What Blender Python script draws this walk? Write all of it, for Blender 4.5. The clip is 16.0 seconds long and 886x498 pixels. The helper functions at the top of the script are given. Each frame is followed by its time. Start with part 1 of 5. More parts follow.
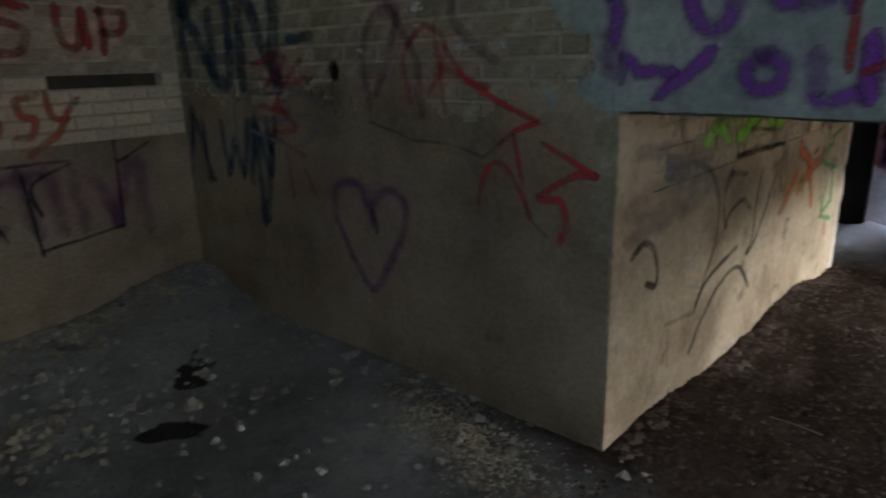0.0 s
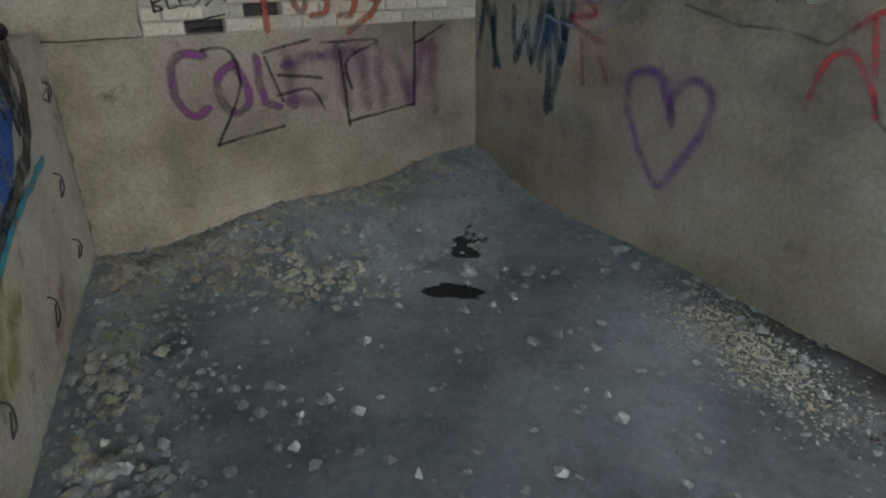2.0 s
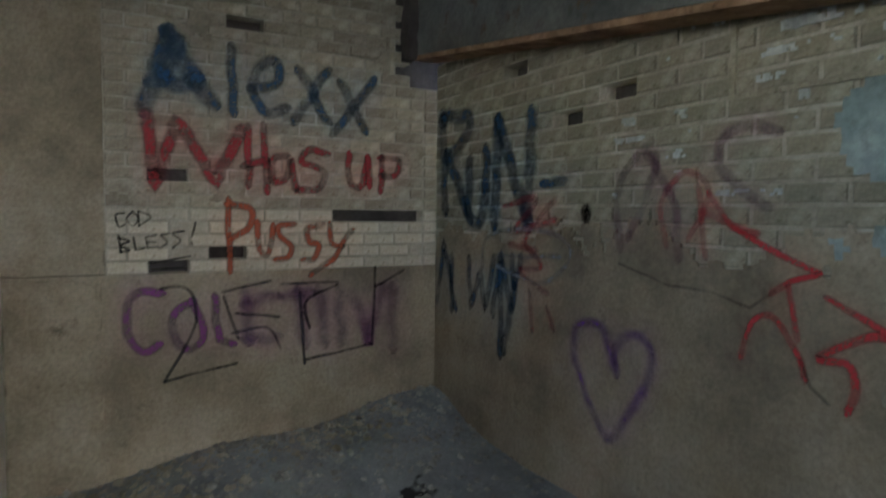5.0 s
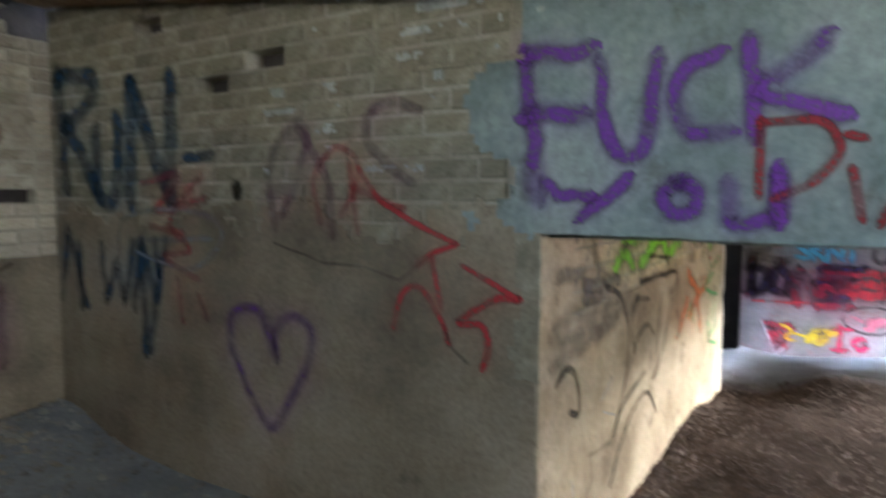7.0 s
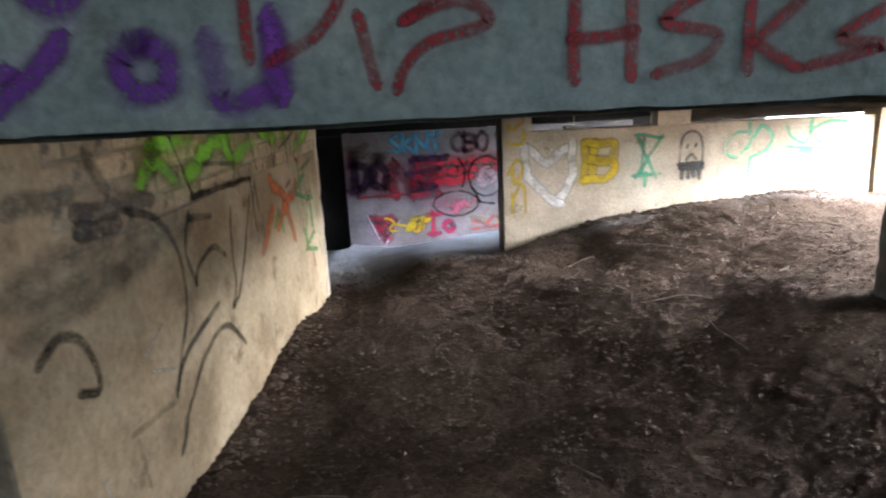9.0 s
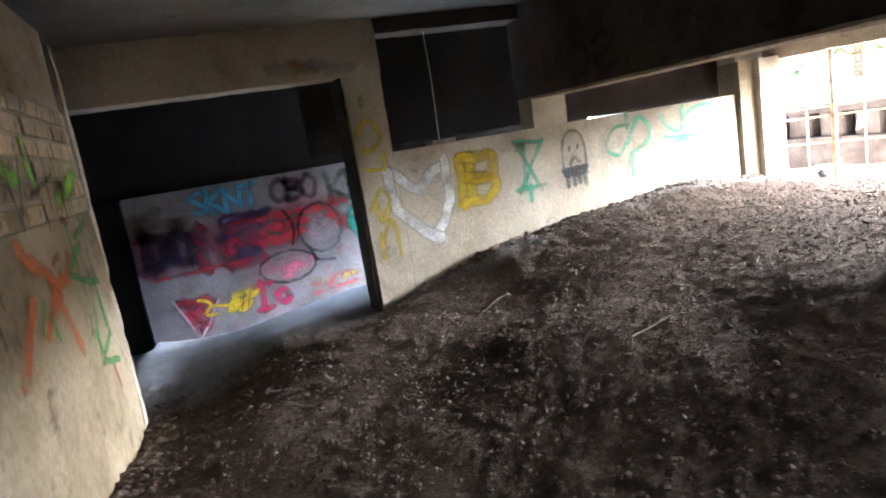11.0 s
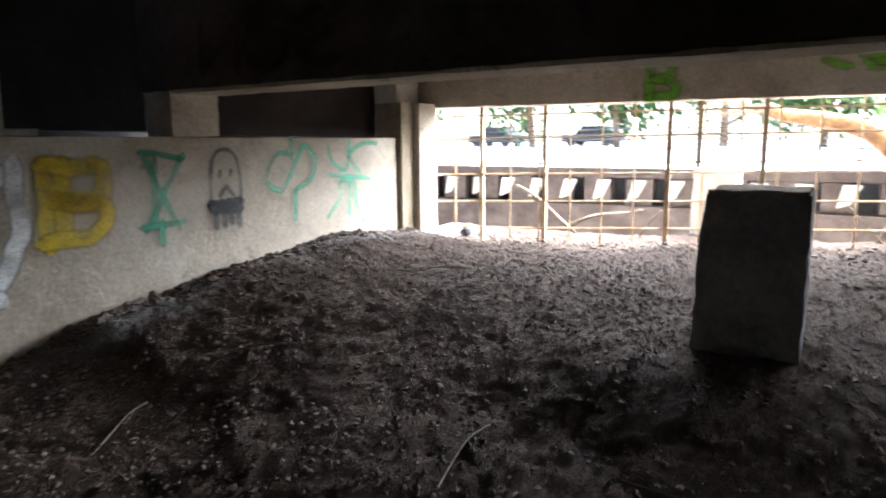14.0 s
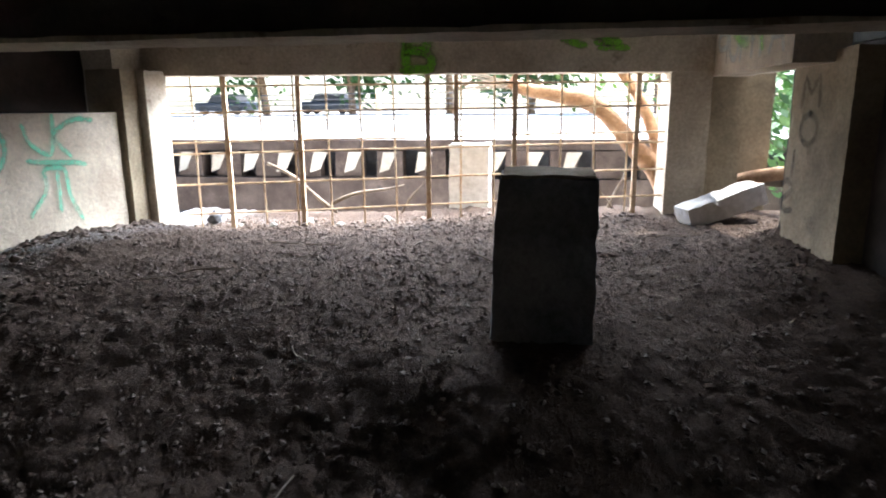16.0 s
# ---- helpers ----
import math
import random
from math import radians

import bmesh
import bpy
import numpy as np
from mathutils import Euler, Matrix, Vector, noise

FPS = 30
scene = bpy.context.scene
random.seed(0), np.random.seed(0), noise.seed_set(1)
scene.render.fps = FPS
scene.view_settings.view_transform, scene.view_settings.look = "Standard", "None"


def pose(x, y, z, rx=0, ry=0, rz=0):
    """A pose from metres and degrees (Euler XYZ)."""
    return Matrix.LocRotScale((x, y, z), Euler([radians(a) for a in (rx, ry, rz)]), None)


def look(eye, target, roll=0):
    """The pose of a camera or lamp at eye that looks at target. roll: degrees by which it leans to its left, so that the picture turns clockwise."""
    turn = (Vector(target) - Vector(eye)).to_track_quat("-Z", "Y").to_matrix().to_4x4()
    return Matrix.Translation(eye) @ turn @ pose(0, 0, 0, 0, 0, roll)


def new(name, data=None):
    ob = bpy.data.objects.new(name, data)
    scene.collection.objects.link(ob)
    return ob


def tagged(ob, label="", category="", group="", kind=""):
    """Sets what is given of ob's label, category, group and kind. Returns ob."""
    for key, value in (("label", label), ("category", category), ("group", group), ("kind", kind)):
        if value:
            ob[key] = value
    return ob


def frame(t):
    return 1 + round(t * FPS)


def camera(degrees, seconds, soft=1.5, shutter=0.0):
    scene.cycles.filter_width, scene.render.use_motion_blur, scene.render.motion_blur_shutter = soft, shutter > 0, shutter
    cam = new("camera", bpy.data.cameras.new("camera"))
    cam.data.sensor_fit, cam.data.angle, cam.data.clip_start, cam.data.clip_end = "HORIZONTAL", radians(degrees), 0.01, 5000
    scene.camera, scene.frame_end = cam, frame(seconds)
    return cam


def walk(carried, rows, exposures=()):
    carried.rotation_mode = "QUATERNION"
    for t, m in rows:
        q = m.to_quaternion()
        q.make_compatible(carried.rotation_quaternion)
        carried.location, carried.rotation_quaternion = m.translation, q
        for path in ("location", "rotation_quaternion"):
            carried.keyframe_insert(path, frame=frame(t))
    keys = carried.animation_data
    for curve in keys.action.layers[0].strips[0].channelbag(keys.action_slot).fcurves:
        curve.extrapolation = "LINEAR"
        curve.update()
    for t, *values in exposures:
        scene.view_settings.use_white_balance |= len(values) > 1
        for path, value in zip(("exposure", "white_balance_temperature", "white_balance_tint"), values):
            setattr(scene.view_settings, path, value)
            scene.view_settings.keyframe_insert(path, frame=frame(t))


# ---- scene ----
cam = camera(69.5, 16.0, soft=1.9, shutter=0.4)
PATH = [
    (0, (3.945, -1.952, 1.613), (2.655, -0.532, 1.046), -1.5),
    (0.5, (3.911, -2.093, 1.612), (2.449, -0.872, 1.002), -1.5),
    (1, (3.853, -2.2, 1.568), (2.274, -1.19, 0.868), -0.2),
    (1.5, (3.811, -2.232, 1.541), (2.187, -1.348, 0.777), -0.4),
    (2, (3.821, -2.246, 1.519), (2.195, -1.407, 0.713), -1.2),
    (2.5, (3.838, -2.244, 1.51), (2.206, -1.481, 0.641), -1.8),
    (3, (3.851, -2.27, 1.492), (2.218, -1.541, 0.598), -1.6),
    (5.5, (3.866, -2.029, 1.617), (2.158, -0.989, 1.667), 0.0),
    (6, (3.8, -2.039, 1.646), (2.187, -0.86, 1.743), -0.3),
    (6.5, (3.779, -1.996, 1.617), (2.376, -0.573, 1.687), 0.2),
    (7, (3.784, -1.906, 1.567), (2.726, -0.217, 1.395), 0.2),
    (7.5, (3.794, -1.774, 1.517), (3.08, 0.062, 1.174), 1.6),
    (8, (3.799, -1.571, 1.474), (3.335, 0.337, 1.097), -1.9),
    (8.5, (3.875, -1.387, 1.492), (3.671, 0.563, 1.1), -2.9),
    (9, (3.938, -1.265, 1.481), (3.932, 0.68, 1.014), -2.9),
    (9.5, (3.862, -0.994, 1.424), (4.071, 0.935, 0.937), 0.2),
    (10, (3.743, -0.649, 1.359), (4.082, 1.296, 1.037), -5.6),
    (12.5, (3.418, 0.909, 1.059), (4.321, 2.661, 0.722), -5.3),
    (13, (3.615, 1.04, 1.073), (4.633, 2.741, 0.811), -4.5),
    (13.5, (3.826, 1.172, 1.097), (5.23, 2.563, 0.788), 0.3),
    (14, (3.804, 1.465, 1.111), (5.489, 2.492, 0.783), -0.5),
    (14.5, (3.829, 1.562, 1.132), (5.624, 2.342, 0.72), -0.9),
    (15, (3.988, 1.611, 1.138), (5.854, 2.217, 0.748), -1.6),
    (15.5, (4.083, 1.642, 1.141), (5.992, 2.079, 0.737), -0.8),
    (16, (4.065, 1.717, 1.161), (5.997, 1.997, 0.728), -0.5),
]
EXPOSURES = [(0, 3.35, 6500, 12), (0.5, 4.05, 6350, 11), (1.0, 4.5, 6150, 10), (1.5, 5.1, 6050, 10), (3, 5.35, 5800, 9), (5.5, 4.55, 6250, 11), (6.3, 5.0, 6200, 10), (7.0, 4.85, 6400, 12), (7.5, 4.65, 6500, 13), (9, 4.0, 6550, 13), (10, 4.0, 6400, 11), (12.5, 3.6, 6200, 10), (13.0, 3.6, 6150, 10), (13.7, 2.7, 6000, 10), (16, 1.7, 5950, 10)]
walk(cam, [(t, look(eye, target, roll)) for t, eye, target, roll in PATH], EXPOSURES)

# ---- world, sun, lamps ----
world = bpy.data.worlds.new("sky")
scene.world = world
world.use_nodes = True
SKY = world.node_tree.nodes.new("ShaderNodeTexSky")
SKY.sky_type = "NISHITA"
SKY.sun_disc = False
SKY.sun_elevation = radians(61)
SKY.sun_rotation = radians(127)
world.node_tree.links.new(SKY.outputs[0], world.node_tree.nodes["Background"].inputs[0])
world.node_tree.nodes["Background"].inputs[1].default_value = 0.15
sun = new("sun", bpy.data.lights.new("sun", "SUN"))
sun.data.energy, sun.data.angle, sun.data.color = 4.5, radians(0.6), (1.0, 0.95, 0.87)
sun.matrix_world = look((4, -3, 9), (0, 0, 0))


def sky_fill_lamp(name, eye, target, w, h, power, color):
    """An area lamp added to stand in for sky light."""
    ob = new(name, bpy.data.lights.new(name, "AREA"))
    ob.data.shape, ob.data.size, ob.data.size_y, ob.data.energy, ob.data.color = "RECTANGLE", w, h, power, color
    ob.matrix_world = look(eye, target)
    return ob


# fill lamps in openings added out of view to light the closed room
south_fill = sky_fill_lamp("fill_light_south", (5.2, -4.58, 2.45), (4.0, 0.0, 1.7), 1.2, 0.7, 0.42, (0.84, 0.93, 1.0))
south_fill.data.spread = radians(84)
sky_fill_lamp("fill_light_east", (7.95, -1.9, 2.12), (2.4, -1.2, 0.4), 0.28, 0.22, 1.9, (0.84, 0.94, 1.0))
back_lamp = sky_fill_lamp("sky_light_back_room", (8.2, 5.4, 0.8), (5.0, 5.5, -0.45), 1.4, 0.6, 12.0, (0.58, 0.72, 1.0))
back_lamp.data.spread = radians(40)
# fill lamps outside, hidden above the lintel line, boosting the window's daylight
sky_fill_lamp("sky_fill_window", (9.7, 2.1, 2.6), (6.6, 3.2, 0.5), 3.8, 1.4, 260.0, (0.97, 0.98, 1.0))
sky_fill_lamp("sky_fill_low", (13.0, 1.0, 2.95), (6.0, 3.1, 0.4), 8.4, 2.2, 1150.0, (0.95, 0.97, 1.0))


# ---- materials ----
def nodes_of(name):
    m = bpy.data.materials.new(name)
    m.use_nodes = True
    nt = m.node_tree
    return m, nt, nt.nodes["Principled BSDF"], nt.nodes, nt.links


def noise_node(nt, scale, detail=6.0, rough=0.6, vec=None):
    n = nt.nodes.new("ShaderNodeTexNoise")
    n.inputs["Scale"].default_value, n.inputs["Detail"].default_value, n.inputs["Roughness"].default_value = scale, detail, rough
    if vec:
        nt.links.new(vec, n.inputs["Vector"])
    return n.outputs["Fac"]


def ramp(nt, fac, stops):
    r = nt.nodes.new("ShaderNodeValToRGB")
    while len(r.color_ramp.elements) < len(stops):
        r.color_ramp.elements.new(0.5)
    for e, (p, c) in zip(r.color_ramp.elements, stops):
        e.position = p
        e.color = (*c, 1) if len(c) == 3 else c
    nt.links.new(fac, r.inputs[0])
    return r.outputs[0]


def mix(nt, fac, a, b, kind="MIX"):
    n = nt.nodes.new("ShaderNodeMix")
    n.data_type, n.blend_type = "RGBA", kind
    if isinstance(fac, float):
        n.inputs[0].default_value = fac
    else:
        nt.links.new(fac, n.inputs[0])
    for sock, v in ((n.inputs[6], a), (n.inputs[7], b)):
        if isinstance(v, tuple):
            sock.default_value = (*v, 1)
        else:
            nt.links.new(v, sock)
    return n.outputs[2]


def surface(name, dark, mid, light, stain=(0.1, 0.09, 0.08), grain=40, blotch=1.6, stains=0.55, rough=0.9, bump=0.4, depth=0.01, per_piece=0.0):
    """A worn mineral surface: blotches, stains, grain and relief."""
    m, nt, bsdf, nd, ln = nodes_of(name)
    co = nd.new("ShaderNodeTexCoord").outputs["Object"]
    base = ramp(nt, noise_node(nt, blotch, 8, 0.65, co), [(0.36, dark), (0.5, mid), (0.64, light)])
    spots = ramp(nt, noise_node(nt, blotch * 3.1, 9, 0.7, co), [(stains, (0, 0, 0)), (stains + 0.1, (1, 1, 1))])
    base = mix(nt, spots, base, stain)
    g = noise_node(nt, grain, 4, 0.7, co)
    base = mix(nt, 0.38, base, ramp(nt, g, [(0.3, (0.25, 0.25, 0.25)), (0.65, (0.75, 0.75, 0.75))]), "OVERLAY")
    if per_piece:
        rnd = nd.new("ShaderNodeObjectInfo").outputs["Random"]
        base = mix(nt, per_piece, base, ramp(nt, rnd, [(0, (0.25, 0.24, 0.23)), (0.5, (0.5, 0.5, 0.5)), (1, (0.68, 0.66, 0.62))]), "OVERLAY")
    ln.new(base, bsdf.inputs["Base Color"])
    bsdf.inputs["Roughness"].default_value = rough
    bsdf.inputs["Specular IOR Level"].default_value = 0.25
    b = nd.new("ShaderNodeBump")
    b.inputs["Strength"].default_value, b.inputs["Distance"].default_value = bump, depth
    s = nd.new("ShaderNodeMath")
    ln.new(g, s.inputs[0])
    ln.new(noise_node(nt, grain * 0.22, 6, 0.6, co), s.inputs[1])
    ln.new(s.outputs[0], b.inputs["Height"])
    ln.new(b.outputs[0], bsdf.inputs["Normal"])
    return m


def spray(name, color, dense=0.9, fuzz=0.35):
    """Spray paint: solid in the middle of a stroke, misty at its edges, broken by the wall's grain."""
    m, nt, bsdf, nd, ln = nodes_of(name)
    uv = nd.new("ShaderNodeTexCoord")
    sep = nd.new("ShaderNodeSeparateXYZ")
    ln.new(uv.outputs["UV"], sep.inputs[0])

    def mth(op, a, b=None):
        n = nd.new("ShaderNodeMath")
        n.operation = op
        n.use_clamp = op == "MULTIPLY"
        for k, v in ((0, a), (1, b)):
            if v is None:
                continue
            if isinstance(v, float):
                n.inputs[k].default_value = v
            else:
                ln.new(v, n.inputs[k])
        return n.outputs[0]

    across = mth("SUBTRACT", 1.0, mth("ABSOLUTE", mth("SUBTRACT", mth("MULTIPLY", sep.outputs[1], 1.0), 0.5)))
    edge = nd.new("ShaderNodeMapRange")
    edge.interpolation_type = "SMOOTHSTEP"
    edge.inputs[1].default_value, edge.inputs[2].default_value = 0.5, 0.5 + fuzz
    ln.new(across, edge.inputs[0])
    fine = noise_node(nt, 90, 3, 0.7, uv.outputs["Object"])
    coarse = noise_node(nt, 7, 5, 0.6, uv.outputs["Object"])
    wear = ramp(nt, coarse, [(0.3, (0.35, 0.35, 0.35)), (0.6, (1, 1, 1))])
    speck = ramp(nt, fine, [(0.28, (0.25, 0.25, 0.25)), (0.5, (1, 1, 1))])
    alpha = mth("MULTIPLY", mth("MULTIPLY", mth("MULTIPLY", edge.outputs[0], wear), speck), dense)
    ln.new(mix(nt, fine, tuple(c * 0.8 for c in color), tuple(min(1, c * 1.15) for c in color)), bsdf.inputs["Base Color"])
    ln.new(alpha, bsdf.inputs["Alpha"])
    bsdf.inputs["Roughness"].default_value = 0.75
    return m


CONCRETE = surface("bare_concrete", (0.165, 0.132, 0.09), (0.275, 0.225, 0.153), (0.37, 0.312, 0.228), (0.15, 0.122, 0.085), 45, 1.1, 0.6)
PALE = surface("pale_board_marked_concrete", (0.34, 0.285, 0.22), (0.47, 0.41, 0.325), (0.57, 0.51, 0.425), (0.22, 0.18, 0.13), 50, 1.5, 0.6)
SANDY = surface("sandy_plaster", (0.26, 0.2, 0.13), (0.41, 0.33, 0.225), (0.5, 0.42, 0.305), (0.2, 0.155, 0.105), 40, 1.4, 0.56)
LINTEL = surface("blue_green_limewash", (0.14, 0.175, 0.168), (0.225, 0.275, 0.262), (0.32, 0.365, 0.34), (0.14, 0.155, 0.135), 30, 1.1, 0.56)
# dark concrete, also used where shade is put into the colour
DARK_CONCRETE = surface("dark_concrete", (0.035, 0.03, 0.027), (0.06, 0.05, 0.045), (0.09, 0.075, 0.065), (0.025, 0.02, 0.02), 35, 1.6, 0.6)
# near-black tone that holds the back room's shade
SHADE_DARK = surface("shade_dark_concrete", (0.007, 0.006, 0.005), (0.011, 0.009, 0.008), (0.018, 0.014, 0.012), (0.006, 0.005, 0.005), 35, 1.6, 0.6)
BEAM = surface("grey_green_stained_beam", (0.075, 0.08, 0.073), (0.12, 0.125, 0.113), (0.17, 0.172, 0.155), (0.09, 0.065, 0.04), 35, 1.8, 0.57)
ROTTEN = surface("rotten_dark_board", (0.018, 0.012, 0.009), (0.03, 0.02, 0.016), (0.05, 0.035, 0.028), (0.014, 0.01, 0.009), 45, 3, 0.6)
SLAB = surface("grey_ceiling_slab", (0.12, 0.115, 0.11), (0.18, 0.17, 0.16), (0.24, 0.23, 0.21), (0.08, 0.07, 0.06), 30, 0.9, 0.58)
BRICK_L = surface("worn_whitewashed_brick", (0.24, 0.2, 0.145), (0.34, 0.295, 0.22), (0.44, 0.39, 0.3), (0.2, 0.16, 0.11), 60, 5, 0.6, per_piece=0.5)
BRICK_H = surface("dirty_limewashed_brick", (0.19, 0.17, 0.12), (0.26, 0.235, 0.17), (0.36, 0.33, 0.25), (0.14, 0.12, 0.08), 60, 5, 0.6, per_piece=0.3)
MORTAR = surface("pale_mortar", (0.26, 0.23, 0.17), (0.34, 0.3, 0.23), (0.44, 0.4, 0.32), (0.22, 0.18, 0.13), 70, 4, 0.62)
CREAM = surface("cream_painted_brick", (0.4, 0.34, 0.25), (0.5, 0.44, 0.34), (0.6, 0.54, 0.43), (0.3, 0.24, 0.16), 60, 4, 0.62, per_piece=0.35)
BRICK_B = surface("sandy_brick", (0.36, 0.28, 0.19), (0.48, 0.39, 0.27), (0.56, 0.47, 0.34), (0.16, 0.14, 0.12), 50, 3, 0.55, per_piece=0.7)
RUBBLE = surface("pale_rubble", (0.2, 0.195, 0.175), (0.29, 0.285, 0.255), (0.4, 0.39, 0.345), (0.2, 0.18, 0.15), 60, 6, 0.6)
STUB = surface("dark_stained_concrete", (0.16, 0.16, 0.165), (0.24, 0.24, 0.245), (0.31, 0.305, 0.3), (0.12, 0.115, 0.11), 45, 2.5, 0.58)
# rust lightened past its own tone to carry the glare at the window
RUST = surface("rusty_iron", (0.36, 0.22, 0.12), (0.55, 0.41, 0.26), (0.68, 0.56, 0.4), (0.5, 0.42, 0.33), 70, 9, 0.58, rough=0.8)
BARK = surface("brown_bark", (0.16, 0.09, 0.05), (0.27, 0.16, 0.09), (0.36, 0.23, 0.14), (0.12, 0.07, 0.04), 30, 6, 0.6, bump=0.8, depth=0.02)
TIMBER = surface("weathered_brown_timber", (0.05, 0.034, 0.026), (0.08, 0.057, 0.045), (0.12, 0.09, 0.072), (0.04, 0.032, 0.028), 45, 3, 0.6)
PAVING = surface("sunlit_paving", (0.52, 0.51, 0.49), (0.6, 0.59, 0.57), (0.68, 0.67, 0.65), (0.46, 0.45, 0.43), 20, 0.5, 0.6)
CAR = surface("dark_car_paint", (0.03, 0.035, 0.045), (0.04, 0.045, 0.06), (0.05, 0.055, 0.07), (0.03, 0.03, 0.035), 20, 1, 0.7, rough=0.3, bump=0.02)
PLASTIC_AND_VOID = surface("dark_dusty_plastic_and_void", (0.03, 0.03, 0.032), (0.045, 0.045, 0.05), (0.07, 0.07, 0.07), (0.1, 0.09, 0.08), 50, 4, 0.6, rough=0.6)
TWIG = surface("dry_twig", (0.12, 0.095, 0.07), (0.19, 0.155, 0.12), (0.27, 0.225, 0.18), (0.1, 0.12, 0.09), 60, 8, 0.62)


def floor_material():
    """Grey ash and dust in the closed room, brown dirt beyond the opening, a pale scatter of straw by the wall."""
    m, nt, bsdf, nd, ln = nodes_of("dusty_dirt_floor")
    co = nd.new("ShaderNodeTexCoord").outputs["Object"]
    ash = ramp(nt, noise_node(nt, 2.2, 9, 0.68, co), [(0.33, (0.17, 0.18, 0.182)), (0.5, (0.25, 0.265, 0.265)), (0.67, (0.32, 0.337, 0.335))])
    dirt = ramp(nt, noise_node(nt, 2.6, 10, 0.7, co), [(0.33, (0.058, 0.04, 0.03)), (0.5, (0.08, 0.057, 0.044)), (0.68, (0.11, 0.083, 0.067))])
    sep = nd.new("ShaderNodeSeparateXYZ")
    ln.new(co, sep.inputs[0])
    wob = nd.new("ShaderNodeMath")
    wob.operation = "MULTIPLY_ADD"
    ln.new(noise_node(nt, 1.7, 6, 0.6, co), wob.inputs[0])
    wob.inputs[1].default_value = 1.6
    ln.new(sep.outputs[1], wob.inputs[2])
    side = nd.new("ShaderNodeMapRange")
    side.inputs[1].default_value, side.inputs[2].default_value = -0.1, 0.75
    back = nd.new("ShaderNodeMapRange")
    back.inputs[1].default_value, back.inputs[2].default_value, back.inputs[3].default_value, back.inputs[4].default_value = 1.4, 2.9, -1.3, 0.0
    ln.new(sep.outputs[0], back.inputs[0])
    lean = nd.new("ShaderNodeMath")
    ln.new(wob.outputs[0], lean.inputs[0])
    ln.new(back.outputs[0], lean.inputs[1])
    ln.new(lean.outputs[0], side.inputs[0])
    g = noise_node(nt, 34, 8, 0.8, co)
    grit = ramp(nt, g, [(0.3, (0.2, 0.2, 0.2)), (0.7, (0.8, 0.8, 0.8))])
    base = mix(nt, side.outputs[0], mix(nt, 0.35, ash, grit, "OVERLAY"), mix(nt, 0.8, dirt, grit, "OVERLAY"))
    # back-room floor paled in its colour so it looks daylit
    far = nd.new("ShaderNodeMapRange")
    far.inputs[1].default_value, far.inputs[2].default_value = 4.6, 5.6
    ln.new(wob.outputs[0], far.inputs[0])
    base = mix(nt, far.outputs[0], base, mix(nt, 0.5, ash, (0.5, 0.5, 0.52)))
    for centre, reach in (((1.0, -0.6, 0.05), 0.45), ((1.36, -0.9, 0.05), 0.38)):
        spot = nd.new("ShaderNodeVectorMath")
        spot.operation = "DISTANCE"
        ln.new(co, spot.inputs[0])
        spot.inputs[1].default_value = centre
        damp = nd.new("ShaderNodeMath")
        damp.operation = "MULTIPLY_ADD"
        ln.new(noise_node(nt, 5, 3, 0.45, co), damp.inputs[0])
        damp.inputs[1].default_value = 0.6
        ln.new(spot.outputs["Value"], damp.inputs[2])
        base = mix(nt, ramp(nt, damp.outputs[0], [(reach - 0.03, (1, 1, 1)), (reach, (0, 0, 0))]), base, (0.04, 0.038, 0.037))
    ln.new(base, bsdf.inputs["Base Color"])
    bsdf.inputs["Roughness"].default_value = 1.0
    bsdf.inputs["Specular IOR Level"].default_value = 0.06
    b = nd.new("ShaderNodeBump")
    b.inputs["Strength"].default_value, b.inputs["Distance"].default_value = 1.0, 0.02
    ln.new(g, b.inputs["Height"])
    ln.new(b.outputs[0], bsdf.inputs["Normal"])
    return m


FLOOR = floor_material()
PAINTED = surface("grey_painted_wall", (0.14, 0.13, 0.133), (0.2, 0.187, 0.19), (0.27, 0.255, 0.258), (0.22, 0.12, 0.12), 40, 1.8, 0.58)


def leaf_material(name, a, b):
    m, nt, bsdf, nd, ln = nodes_of(name)
    rnd = nd.new("ShaderNodeNewGeometry").outputs["Random Per Island"]
    ln.new(ramp(nt, rnd, [(0, a), (1, b)]), bsdf.inputs["Base Color"])
    bsdf.inputs["Roughness"].default_value = 0.6
    bsdf.inputs["Transmission Weight"].default_value = 0.0
    return m


LEAF = leaf_material("green_leaf", (0.035, 0.09, 0.02), (0.1, 0.2, 0.045))

# ---- building helpers ----


def link(name, bm, material, parent=None, label="", smooth=False):
    me = bpy.data.meshes.new(name)
    bm.to_mesh(me)
    bm.free()
    me.materials.append(material)
    if smooth:
        me.polygons.foreach_set("use_smooth", [True] * len(me.polygons))
    ob = new(name, me)
    if parent:
        ob.parent = parent
    if label:
        ob["label"] = label
    return ob


def part(name, bm, material, parent, label="", smooth=False):
    return link(name, bm, material, parent, label, smooth)


def add_box(bm, x0, x1, y0, y1, z0, z1, bevel=0.0, m=None):
    made = bmesh.ops.create_cube(bm, size=1.0, matrix=Matrix.Translation(((x0 + x1) / 2, (y0 + y1) / 2, (z0 + z1) / 2)) @ Matrix.Diagonal((x1 - x0, y1 - y0, z1 - z0, 1)))
    vs = made["verts"]
    if m:
        bmesh.ops.transform(bm, matrix=m, verts=vs)
    if bevel:
        es = list({e for v in vs for e in v.link_edges})
        bmesh.ops.bevel(bm, geom=es, offset=bevel, segments=2, affect="EDGES", profile=0.6)


def box(x0, x1, y0, y1, z0, z1, bevel=0.0, m=None):
    bm = bmesh.new()
    add_box(bm, x0, x1, y0, y1, z0, z1, bevel, m)
    return bm


